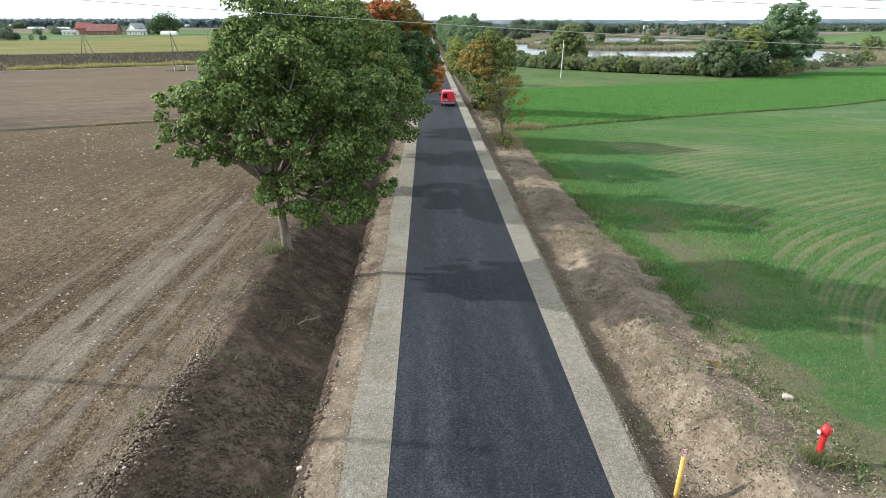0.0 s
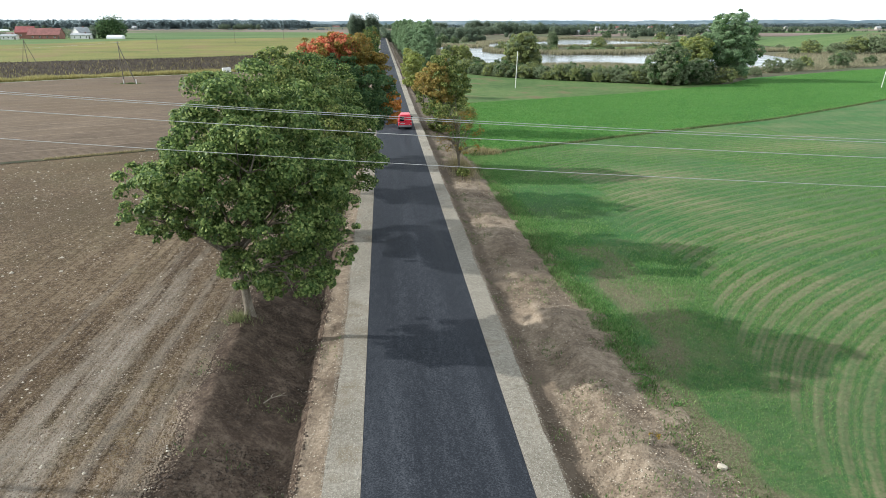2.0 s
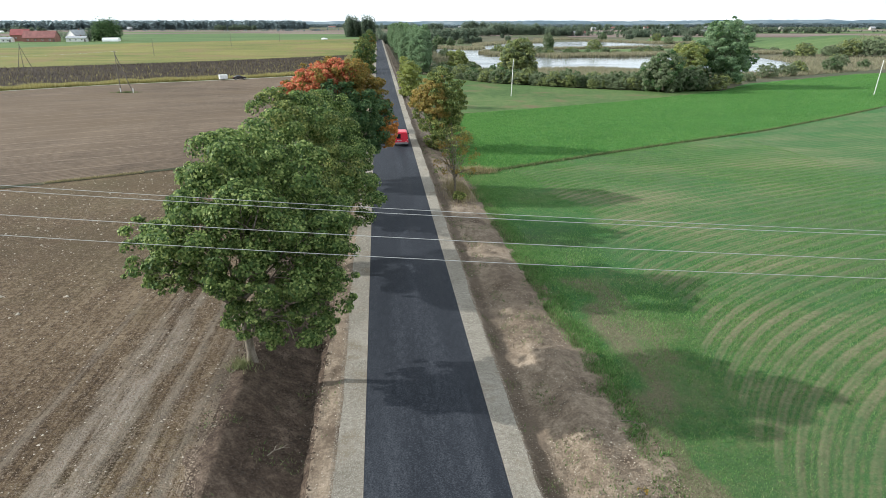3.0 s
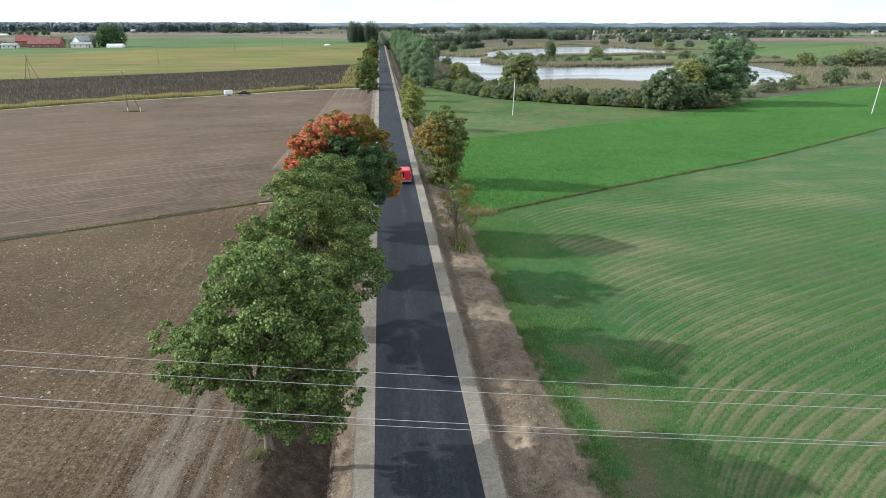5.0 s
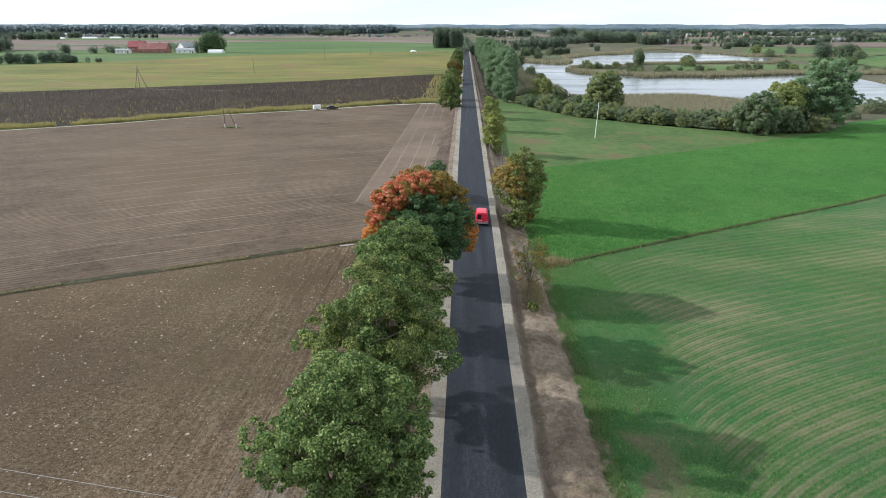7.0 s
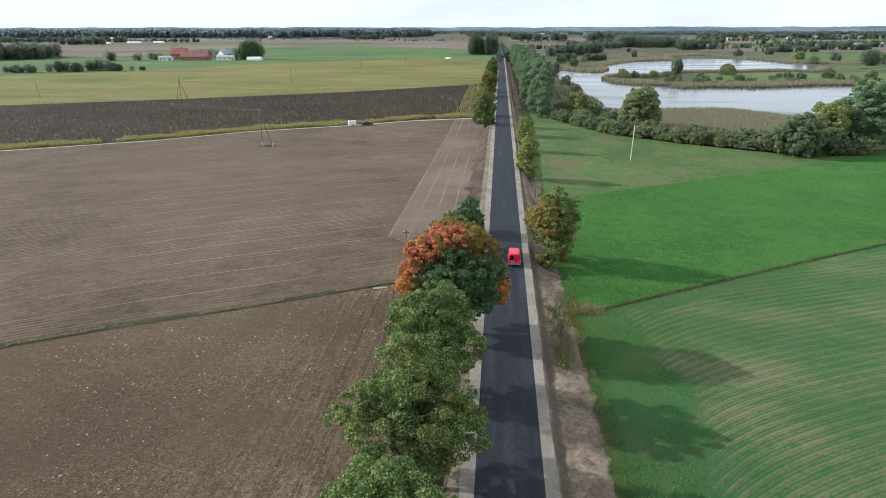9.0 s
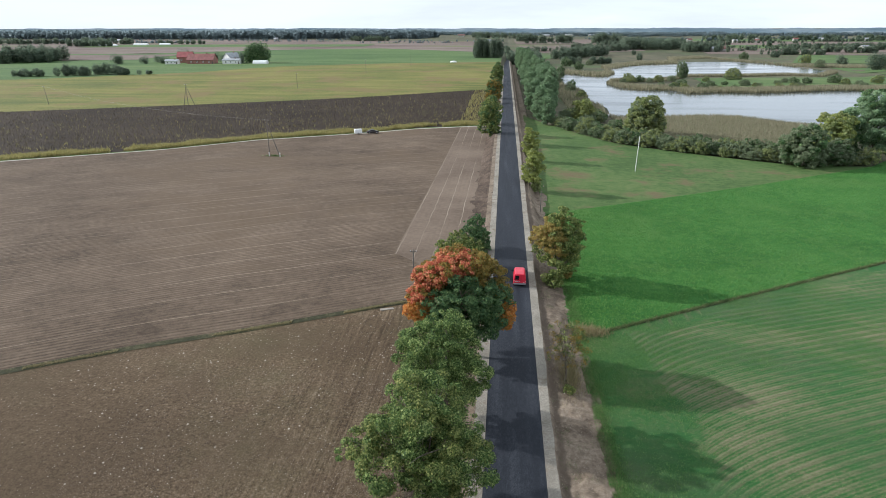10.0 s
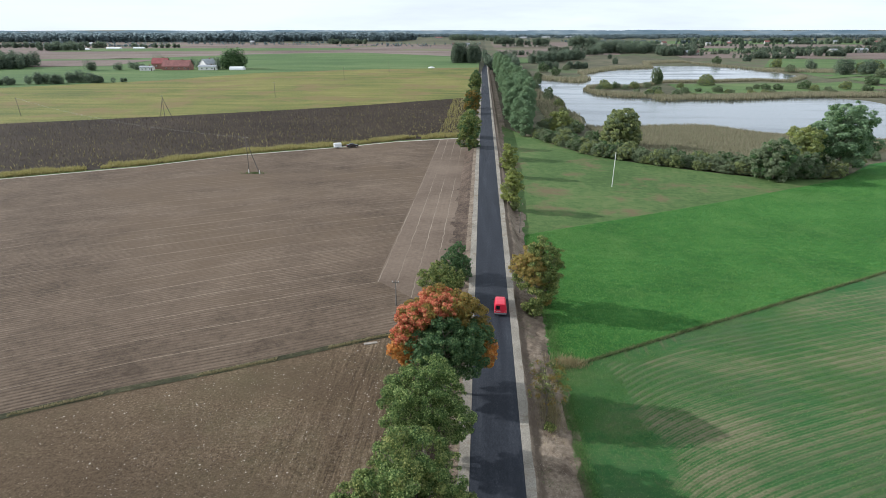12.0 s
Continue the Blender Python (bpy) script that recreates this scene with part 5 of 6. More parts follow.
def wood(name, label, cx, cy, lx, ly, tall, n, leaf=2.2, turn=0.0, material=None, slim=0.3):
    """A far wood as one mass of many tree-shaped clumps of leaves with an uneven top."""
    a = r10.uniform(-0.5, 0.5, (n, 2)) * [lx, ly]
    c, s = math.cos(radians(turn)), math.sin(radians(turn))
    X, Y = cx + a[:, 0] * c - a[:, 1] * s, cy + a[:, 0] * s + a[:, 1] * c
    T = tall * r10.uniform(0.6, 1.15, n)
    per = int(min(420, 1.2 * 4 * math.pi * slim * 0.48 * (0.87 * tall) ** 2 / (0.45 * leaf ** 2)))
    d = r10.normal(size=(n * per, 3))
    d /= np.linalg.norm(d, axis=1)[:, None]
    R = np.repeat(T, per)
    P = np.repeat(np.stack([X, Y, land(X, Y)], 1), per, 0) + d * np.stack([R * slim, R * slim, R * 0.48], 1) * r10.uniform(0.55, 1.12, (n * per, 1))
    P[:, 2] += R * 0.5
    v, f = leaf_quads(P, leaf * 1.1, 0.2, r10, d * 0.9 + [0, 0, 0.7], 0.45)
    return stuff(name, (v, f), material or LEAF_HAZE, label, "woodland")


BELT = "belt of forest on the horizon, blue-green from painted haze"
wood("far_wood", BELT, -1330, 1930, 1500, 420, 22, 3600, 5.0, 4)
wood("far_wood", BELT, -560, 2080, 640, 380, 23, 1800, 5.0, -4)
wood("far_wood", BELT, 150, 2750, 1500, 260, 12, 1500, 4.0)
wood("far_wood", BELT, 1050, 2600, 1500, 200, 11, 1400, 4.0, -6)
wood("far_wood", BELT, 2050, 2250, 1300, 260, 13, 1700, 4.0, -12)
NEAR_WOOD = "dark green clump of trees between far fields"
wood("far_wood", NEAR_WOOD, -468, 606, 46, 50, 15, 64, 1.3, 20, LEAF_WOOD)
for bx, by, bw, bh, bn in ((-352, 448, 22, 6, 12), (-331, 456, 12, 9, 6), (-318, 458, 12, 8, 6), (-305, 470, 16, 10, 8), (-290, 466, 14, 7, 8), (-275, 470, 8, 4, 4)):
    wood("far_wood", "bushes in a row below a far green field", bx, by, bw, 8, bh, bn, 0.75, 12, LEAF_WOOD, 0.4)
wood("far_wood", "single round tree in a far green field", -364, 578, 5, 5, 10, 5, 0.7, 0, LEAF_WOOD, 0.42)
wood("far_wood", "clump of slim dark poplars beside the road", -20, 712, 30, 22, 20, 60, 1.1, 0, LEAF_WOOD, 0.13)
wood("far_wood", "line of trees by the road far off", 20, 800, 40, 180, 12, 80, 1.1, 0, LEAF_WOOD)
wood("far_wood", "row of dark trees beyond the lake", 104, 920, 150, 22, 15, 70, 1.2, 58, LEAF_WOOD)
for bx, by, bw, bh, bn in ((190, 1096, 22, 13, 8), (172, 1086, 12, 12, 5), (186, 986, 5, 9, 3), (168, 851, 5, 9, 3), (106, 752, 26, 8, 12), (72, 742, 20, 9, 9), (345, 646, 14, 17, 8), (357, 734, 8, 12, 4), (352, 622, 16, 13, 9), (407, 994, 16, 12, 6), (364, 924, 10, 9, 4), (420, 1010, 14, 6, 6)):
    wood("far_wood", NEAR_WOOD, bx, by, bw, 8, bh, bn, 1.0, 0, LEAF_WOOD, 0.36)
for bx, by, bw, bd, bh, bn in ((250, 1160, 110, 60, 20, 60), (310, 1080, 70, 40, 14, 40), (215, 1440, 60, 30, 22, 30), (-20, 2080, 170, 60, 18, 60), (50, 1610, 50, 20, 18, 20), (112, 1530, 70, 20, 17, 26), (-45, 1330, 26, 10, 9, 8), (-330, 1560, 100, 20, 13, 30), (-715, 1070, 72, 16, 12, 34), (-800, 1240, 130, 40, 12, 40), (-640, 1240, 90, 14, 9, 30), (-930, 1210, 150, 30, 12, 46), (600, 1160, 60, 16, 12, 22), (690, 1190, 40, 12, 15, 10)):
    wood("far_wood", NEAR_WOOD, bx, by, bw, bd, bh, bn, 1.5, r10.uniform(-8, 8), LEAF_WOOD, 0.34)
for i in range(30):
    wood("far_hedge", "round trees in a line far off", 560 + 17 * i + r10.uniform(-6, 6), 1915 - 5 * i + r10.uniform(-30, 30), r10.uniform(8, 30), 12, r10.uniform(11, 18), int(r10.integers(3, 9)), 2.0, 0, LEAF_WOOD, 0.42)
for i in range(46):
    hy = r10.uniform(1000, 2500)
    hx = hy * r10.uniform(0.06, 0.85)
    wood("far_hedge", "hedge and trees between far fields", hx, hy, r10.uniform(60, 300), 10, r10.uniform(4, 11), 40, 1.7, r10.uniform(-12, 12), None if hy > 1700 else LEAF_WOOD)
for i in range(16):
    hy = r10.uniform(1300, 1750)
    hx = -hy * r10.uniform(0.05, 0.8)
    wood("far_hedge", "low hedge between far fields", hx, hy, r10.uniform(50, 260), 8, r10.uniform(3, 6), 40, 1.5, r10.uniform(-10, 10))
wood("far_wood", "tall broad trees beside the farmstead", -240, 606, 16, 8, 18, 14, 1.2, 0, LEAF_DARK, 0.36)
wood("far_wood", "dark conifer beside the farmhouse", -249, 596, 4, 3, 11, 3, 0.6, 0, LEAF_WOOD, 0.2)
for bx, by, bw, bh, bn in ((-341, 586, 5, 7, 3), (-333, 600, 6, 8, 3), (-322, 588, 8, 6, 4), (-316, 622, 10, 14, 4), (-270, 612, 14, 8, 5), (-284, 630, 40, 9, 12)):
    wood("far_wood", "trees and bushes round the farmstead", bx, by, bw, 5, bh, bn, 0.6, 0, LEAF_WOOD, 0.4)


def house(name, x, y, w, d, wall_h, roof_h, wall_m, roof_m, label, turn=0.0, windows=3):
    """A gabled building: walls, an overhanging roof, a chimney, windows and a door."""
    z = float(land(x, y)) - 0.2
    e = thing(name, x, y, z, label, "house", "", turn)
    bm = box(w, d, wall_h + 0.2, 0, 0, (wall_h + 0.2) / 2)
    part("wall", bm, wall_m, e)
    bm = bmesh.new()
    a, b = w / 2 + 0.4, d / 2 + 0.5
    for sgn in (1, -1):
        q = [bm.verts.new(p) for p in ((-a, sgn * b, wall_h - 0.1), (a, sgn * b, wall_h - 0.1), (a, 0, wall_h + roof_h), (-a, 0, wall_h + roof_h))]
        bm.faces.new(q)
    ext = bmesh.ops.extrude_face_region(bm, geom=bm.faces[:])
    bmesh.ops.translate(bm, vec=(0, 0, 0.25), verts=[g for g in ext["geom"] if isinstance(g, bmesh.types.BMVert)])
    roof = part("roof", bm, roof_m, e)
    part("chimney", box(0.7, 0.7, 1.4, w * 0.2, 0, wall_h + roof_h + 0.4), BRICK_RED, roof)
    for sgn in (1, -1):
        bm = bmesh.new()
        bm.faces.new([bm.verts.new((sgn * w / 2, py, pz)) for py, pz in ((-d / 2, wall_h + 0.15), (d / 2, wall_h + 0.15), (0, wall_h + roof_h + 0.1))])
        part("gable", bm, wall_m, e)
    for i in range(windows):
        wx = -w / 2 + w * (i + 0.7) / (windows + 0.4)
        win = part("window", box(1.2, 0.08, 1.3, wx, -d / 2 - 0.03, wall_h * 0.55), WHITE_PAINT, e)
        part("pane", box(0.95, 0.05, 1.05, wx, -d / 2 - 0.07, wall_h * 0.55), GLASS, win)
    part("door", box(1.1, 0.08, 2.1, w / 2 - 1.0, -d / 2 - 0.03, 1.25), WOOD, e)
    return e


house("barn", -287, 592, 25, 12, 3.4, 5.4, BRICK_RED, ROOF_RUST, "long barn with a red-brown roof", 4, 4)
house("barn", -309, 604, 14, 10, 5.2, 4.8, BRICK_RED, ROOF_RED, "brick outbuilding with a red roof", 10, 2)
house("shed", -312, 583, 12, 6, 3.0, 1.2, PLASTER, ROOF_GREY, "low pale shed beside the barn", 4, 3)
house("farmhouse", -262, 602, 12, 10, 5.0, 4.4, PLASTER, ROOF_GREY, "white farmhouse with a grey gable roof", 60, 3)
house("shed", -258, 592, 16, 7, 3.2, 1.4, PLASTER, ROOF_GREY, "low white shed beside the farmhouse", 4, 3)
village = [(-782, 1226, 14, 1), (-750, 1235, 9, 0), (-835, 1350, 10, 1), (-34, 1337, 9, 1), (-60, 1345, 8, 0), (190, 1450, 12, 0), (208, 1440, 10, 2), (235, 1206, 9, 1), (329, 1080, 11, 1), (345, 1090, 9, 0), (285, 1268, 9, 1),
           (590, 1145, 14, 1), (650, 1170, 18, 1), (680, 1195, 10, 0), (500, 1500, 10, 1), (560, 1540, 12, 0), (620, 1700, 10, 1), (720, 1720, 12, 2), (790, 1740, 10, 1), (900, 1745, 14, 1), (980, 1700, 12, 0), (1060, 1650, 10, 1),
           (-160, 2350, 24, 0), (-40, 2400, 18, 1), (60, 2500, 30, 1), (150, 2520, 26, 1), (240, 2560, 30, 1), (330, 2600, 24, 1), (-560, 1560, 10, 1), (430, 1600, 12, 0), (1200, 1500, 12, 1)]
for i, (hx, hy, hw, k) in enumerate(village):
    house("far_house", hx, hy, hw, 8 if hw < 13 else 11, 4.4, 3.4, DULL_PLASTER, (ROOF_DULL, ROOF_GREY, ROOF_RUST)[k], ("pale far house with a red roof", "pale far house with a grey roof", "pale far building with a brown roof")[k], (i * 37) % 60 - 30, 2)

def polytunnel(x, y, w, turn):
    """A long low tunnel under white sheeting."""
    u = np.linspace(0, np.pi, 11)
    bm = bmesh.new()
    rings = [[bm.verts.new((px, -4 * math.cos(a), 3.2 * math.sin(a))) for a in u] for px in np.linspace(-w / 2, w / 2, 7)]
    for a, b in zip(rings, rings[1:]):
        for i in range(len(u) - 1):
            bm.faces.new((a[i], b[i], b[i + 1], a[i + 1]))
    bm.faces.new(rings[0])
    bm.faces.new(rings[-1][::-1])
    ob = part("polytunnel", bm, WHITE_PAINT, None, smooth=False)
    ob.matrix_basis = pose(x, y, float(land(x, y)) - 0.1, 0, 0, turn)
    return tagged(ob, "long low tunnel under white sheeting", "greenhouse")


for hx, hy, hw in ((-709, 1095, 50), (-677, 1161, 26), (-640, 1180, 20), (-231, 594, 13)):
    polytunnel(hx, hy, hw, 3)

# ---- overhead cables and poles ----
def pole_thing(name, x, y, tall, label, material=None, r=0.13, arm=1.4, lean=(0.0, 0.0), turn=0.0, struts=(), footed=False):
    """A tapered pole with a cross-arm and insulators; struts are its slanting legs (dx, dy)."""
    e = thing(name, x, y, float(land(x, y)) - 0.3, label, "utility pole", "utility poles", turn)
    top = (lean[0], lean[1], tall + 0.3)
    v, f = tube([(0, 0, 0), (top[0] / 2, top[1] / 2, top[2] / 2), top, (top[0], top[1], top[2] + 0.02)], [r, r * 0.82, r * 0.65, 0.01], 10)
    finish("pole", np_mesh("pole", v, f, smooth=True), material or WOOD, e)
    for dx, dy in struts:
        v, f = tube([(dx, dy, 0), (dx / 2, dy / 2, tall * 0.46), (0.05, 0, tall * 0.94)], [r, r * 0.85, r * 0.7], 9)
        finish("strut", np_mesh("strut", v, f, smooth=True), material or WOOD, e)
    if footed:
        for dx, dy in ((0, 0), *struts):
            part("footing", box(0.2, 0.2, 1.5, dx, dy - 0.15, 0.75, 0.02), CONCRETE, e, "pale concrete footing")
    if arm:
        bar = part("crossarm", box(arm, 0.09, 0.11, top[0], top[1], tall - 0.05, 0.01), WOOD, e)
        for q in (-0.45, 0.0, 0.45):
            part("insulator", drum(0.05, 0.16, "z", top[0] + q * arm, top[1], tall + 0.08, 0.035, 10), WHITE_PAINT, bar)
    return e


def cable(points, r, label, group):
    v, f = tube(points, [r] * len(points), 6)
    me = np_mesh("overhead_cable", v, f, smooth=True)
    me.materials.append(WIRE)
    return tagged(new("overhead_cable", me), label, "cable", group)


for y0, slope, z0, fall, sag in ((15.02, -0.103, 10.31, -0.0547, 0.0007), (13.96, -0.1006, 10.5, -0.0538, 0.0008), (12.79, -0.1084, 10.31, -0.0522, 0.0007), (13.62, -0.0956, 9.54, -0.0555, 0.0008)):
    cable([(x, y0 + slope * x, z0 + fall * x + sag * x * x) for x in np.linspace(-26.2, 36, 29)], 0.0065, "thin pale overhead cable crossing above the road", "cables over the road")
pole_thing("utility_pole", -26.2, 16.9, 11.6, "tall wooden pole carrying the cables over the road", arm=2.6, turn=84)
pole_thing("utility_pole", 36, 10.1, 9.4, "wooden pole carrying the cables over the road", arm=2.6, turn=84)
pole_thing("utility_pole", -69, 175.5, 10.6, "wooden double pole standing in the brown field", arm=1.3, struts=((3.4, 0.6),), turn=-20, footed=True)
pole_thing("utility_pole", -156, 300, 10.0, "wooden pole with slanting legs at a field's edge", arm=1.2, struts=((3.2, 0.6), (-2.6, 0.8)))
pole_thing("utility_pole", -226, 296, 9.0, "leaning wooden pole in the yellow crop", arm=1.0, lean=(-0.9, 0))
pole_thing("utility_pole", -128, 384, 9.0, "thin wooden pole in the yellow crop", arm=1.0)
pole_thing("utility_pole", -110, 500, 9.5, "thin wooden pole far off in the crop", arm=1.0)
pole_thing("utility_pole", -84, 566, 9.5, "thin wooden pole far off in the crop", arm=1.0)
pole_thing("utility_pole", -13.7, 82.5, 3.9, "short dark wooden pole at the field's edge", arm=0.9, r=0.11)
pole_thing("concrete_pole", 34.4, 172.4, 9.6, "pale leaning concrete pole standing in the meadow", CONCRETE, 0.12, 0, lean=(0.3, 0.0))
pole_thing("concrete_pole", 142, 173, 9.8, "pale leaning concrete pole standing in the green crop", CONCRETE, 0.12, 0, lean=(0.7, 0.0))
pole_thing("wooden_post", 6.3, 124.5, 4.6, "thin dark post beside the verge", None, 0.1, 0)
for q in (-0.5, 0.0, 0.5):
    a, b = np.array([-69 + q, 175.5 + q, float(land(-69, 175.5)) + 10.4]), np.array([-226.9, 296 + q, float(land(-226, 296)) + 8.8])
    t = np.linspace(0, 1, 17)[:, None]
    cable(a + (b - a) * t - np.array([0, 0, 4.0]) * (4 * t * (1 - t)) * 0.6, 0.004, "thin cable strung between field poles", "cables over the fields")

# ---- small things by the road ----
def hydrant(x, y):
    e = thing("fire_hydrant", x, y, float(height(x, y)) - 0.02, "red pillar hydrant with a domed head in a grass tuft", "hydrant", "", 12)
    e.matrix_basis = e.matrix_basis @ pose(0, 0, 0, 0, 4, 0)
    part("barrel", drum(0.072, 0.72, "z", 0, 0, 0.36, 0.066, 24, 0.01), RED_ENAMEL, e)
    part("flange", drum(0.12, 0.04, "z", 0, 0, 0.08, None, 24, 0.008), RED_ENAMEL, e)
    v, f = tube([(0, 0, 0.66), (0, 0, 0.7), (0, 0, 0.78), (0, 0, 0.86), (0, 0, 0.92), (0, 0, 0.94)], [0.075, 0.105, 0.115, 0.095, 0.05, 0.01], 24)
    head = finish("head", np_mesh("head", v, f, smooth=True), RED_ENAMEL, e)
    part("spindle", drum(0.022, 0.07, "z", 0, 0, 0.96, None, 6), RED_ENAMEL, head)
    for sgn in (-1, 1):
        out = part("outlet", drum(0.045, 0.1, "x", sgn * 0.135, 0, 0.77, None, 18, 0.008), RED_ENAMEL, e)
        part("cap_ring", drum(0.05, 0.022, "x", sgn * 0.178, 0, 0.77, None, 18, 0.005), WHITE_PAINT, out, "pale cap ring")
    return e


hydrant(7.35, 12.0)


def marker(x, y):
    e = thing("marker_post", x, y, float(height(x, y)) - 0.1, "leaning yellow marker post with a small plate", "post")
    v, f = tube([(0, 0, 0), (0.035, 0.02, 0.5), (0.08, 0.05, 1.18), (0.081, 0.05, 1.185)], [0.058, 0.056, 0.054, 0.01], 20)
    finish("post", np_mesh("post", v, f, smooth=True), YELLOW_PAINT, e)
    plate = part("plate", box(0.1, 0.012, 0.2, 0.085, 0.05, 1.27, 0.003), WHITE_PAINT, e, "white plate with a red edge")
    for px, pz, sx, sz in ((0.04, 1.27, 0.012, 0.2), (0.13, 1.27, 0.012, 0.2), (0.085, 1.365, 0.1, 0.012), (0.085, 1.175, 0.1, 0.012), (0.085, 1.28, 0.05, 0.02)):
        part("red_bar", box(sx, 0.006, sz, px, 0.041, pz), RED_ENAMEL, plate)


marker(3.93, 11.45)


def boulder(x, y, w, d, h, label):
    bm = bmesh.new()
    bmesh.ops.create_icosphere(bm, subdivisions=3, radius=0.5)
    for v in bm.verts:
        c = v.co.copy()
        m = max(abs(c.x), abs(c.y), abs(c.z))
        c = c.lerp(c / (m * 2), 0.55)
        c *= 1 + 0.18 * noise.noise(v.co * 3.1 + Vector((x, y, 0)))
        v.co = Vector((c.x * w, c.y * d, c.z * h))
    me = bpy.data.meshes.new("stone")
    bm.to_mesh(me)
    bm.free()
    me.materials.append(STONE)
    ob = new("stone", me)
    ob.matrix_basis = pose(x, y, float(height(x, y)) + h * 0.3, 0, 6, x * 40)
    return tagged(ob, label, "stone")


boulder(8.2, 14.7, 0.28, 0.2, 0.14, "pale broken stone block at the grass edge")
boulder(-4.6, 12.6, 0.16, 0.14, 0.12, "reddish stone lying in the ditch")
boulder(-24.0, 21.0, 0.2, 0.16, 0.14, "pale stone on the ploughed field")

# ---- vehicles ----
def loft(sections, caps=True):
    """A skin over cross-sections, each a ring with the same number of points."""
    bm = bmesh.new()
    rings = [[bm.verts.new(p) for p in s] for s in sections]
    n = len(rings[0])
    for a, b in zip(rings, rings[1:]):
        for i in range(n):
            bm.faces.new((a[i], a[(i + 1) % n], b[(i + 1) % n], b[i]))
    if caps:
        bm.faces.new(rings[0][::-1])
        bm.faces.new(rings[-1])
    return bm


def ring(y, w, z0, z1, top_w, shoulder):
    """A body section across the car at y: sills at z0, roof at z1, narrower above the shoulder."""
    r = 0.08
    half = [(0.0, z0), (w * 0.8, z0), (w - 0.02, z0 + 0.1), (w, z0 + 0.28), (w, shoulder - 0.06), (w - 0.015, shoulder), (top_w + 0.02, z1 - 0.16), (top_w - 0.04, z1 - 0.05), (top_w - 0.16, z1 - 0.005), (0.0, z1)]
    return [(x, y, z) for x, z in half] + [(-x, y, z) for x, z in half[-2:0:-1]]


def wheel(parent, x, y, r=0.3, w=0.19):
    t = part("wheel", drum(r, w, "x", x, y, r, None, 28, 0.03), BLACK_RUBBER, parent, smooth=False)
    s = 1 if x > 0 else -1
    part("rim", drum(r * 0.66, 0.03, "x", x + s * w * 0.5, y, r, r * 0.6, 20, 0.006), RIM, t)


def van(x, y):
    """A small panel van seen from behind; it faces along +y, its tail at y = 0."""
    e = thing("panel_van", x, y, 0.03, "small red panel van driving on the asphalt lane", "van")
    W = 0.85
    secs = [ring(0.02, W - 0.05, 0.34, 1.76, 0.68, 1.0), ring(0.1, W, 0.3, 1.83, 0.7, 1.0), ring(0.9, W, 0.28, 1.87, 0.72, 1.0), ring(2.2, W, 0.28, 1.86, 0.72, 1.0), ring(2.75, W, 0.28, 1.76, 0.68, 1.0),
            ring(3.25, W, 0.28, 1.3, 0.74, 0.98), ring(3.5, W - 0.02, 0.28, 1.06, 0.76, 0.92), ring(3.95, W - 0.08, 0.3, 0.92, 0.68, 0.8), ring(4.1, W - 0.2, 0.36, 0.74, 0.56, 0.66)]
    bm = loft(secs)
    bmesh.ops.subdivide_edges(bm, edges=[d for d in bm.edges if abs(d.verts[0].co.y - d.verts[1].co.y) > 0.5], cuts=2)
    body = part("body", bm, RED_PAINT, e, smooth=False)
    for q in (-0.48, -0.24, 0.0, 0.24, 0.48):
        part("roof_rib", box(0.05, 1.9, 0.014, q, 1.25, 1.868, 0.005), RED_PAINT, body)
    ld = part("left_rear_door", box(0.7, 0.03, 1.2, -0.36, 0.015, 1.05, 0.02), RED_PAINT, e)
    part("window", box(0.5, 0.03, 0.56, -0.36, -0.004, 1.3, 0.02), GLASS, ld, "dark rear window")
    part("plate", box(0.52, 0.015, 0.12, -0.3, -0.006, 0.76, 0.004), WHITE_PAINT, ld, "white number plate")
    for i in range(6):
        part("plate_bar", box(0.05, 0.006, 0.07, -0.49 + 0.075 * i, -0.016, 0.76), BLACK_RUBBER, ld)
    rd = part("right_rear_door", box(0.7, 0.03, 1.2, 0.36, 0.015, 1.05, 0.02), RED_PAINT, e)
    part("door_handle", box(0.16, 0.03, 0.05, 0.09, -0.01, 0.98, 0.008), BLACK_RUBBER, rd)
    part("badge", box(0.14, 0.012, 0.04, 0.55, -0.006, 0.66), LAMP_WHITE, rd)
    for s in (-1, 1):
        lamp = part("rear_lamp", box(0.11, 0.07, 0.34, s * 0.765, 0.03, 0.98, 0.02), LAMP_RED, e)
        part("reverse_lamp", box(0.1, 0.03, 0.1, s * 0.765, -0.015, 0.86, 0.01), LAMP_WHITE, lamp, "pale lamp glass")
        m = part("door_mirror", box(0.2, 0.09, 0.17, s * 1.0, 2.95, 1.2, 0.03), BLACK_RUBBER, e)
        part("mirror_glass", box(0.15, 0.012, 0.12, s * 1.0, 2.9, 1.2), GLASS, m)
        part("side_window", box(0.02, 0.85, 0.42, s * 0.795, 2.45, 1.3, 0.008), GLASS, e)
        part("door_seam", box(0.012, 0.015, 1.1, s * 0.846, 1.95, 0.9), BLACK_RUBBER, body)
        part("headlamp", box(0.24, 0.16, 0.18, s * 0.58, 4.02, 0.78, 0.03), LAMP_WHITE, e)
        for wy in (0.72, 3.4):
            wheel(e, s * 0.76, wy)
    part("rear_bumper", box(1.66, 0.16, 0.24, 0, 0.0, 0.42, 0.05), GREY_PLASTIC, e)
    part("front_bumper", box(1.5, 0.2, 0.26, 0, 4.08, 0.44, 0.05), GREY_PLASTIC, e)
    bm = bmesh.new()
    bm.faces.new([bm.verts.new(p) for p in ((-0.6, 2.82, 1.73), (0.6, 2.82, 1.73), (0.68, 3.26, 1.31), (-0.68, 3.26, 1.31))])
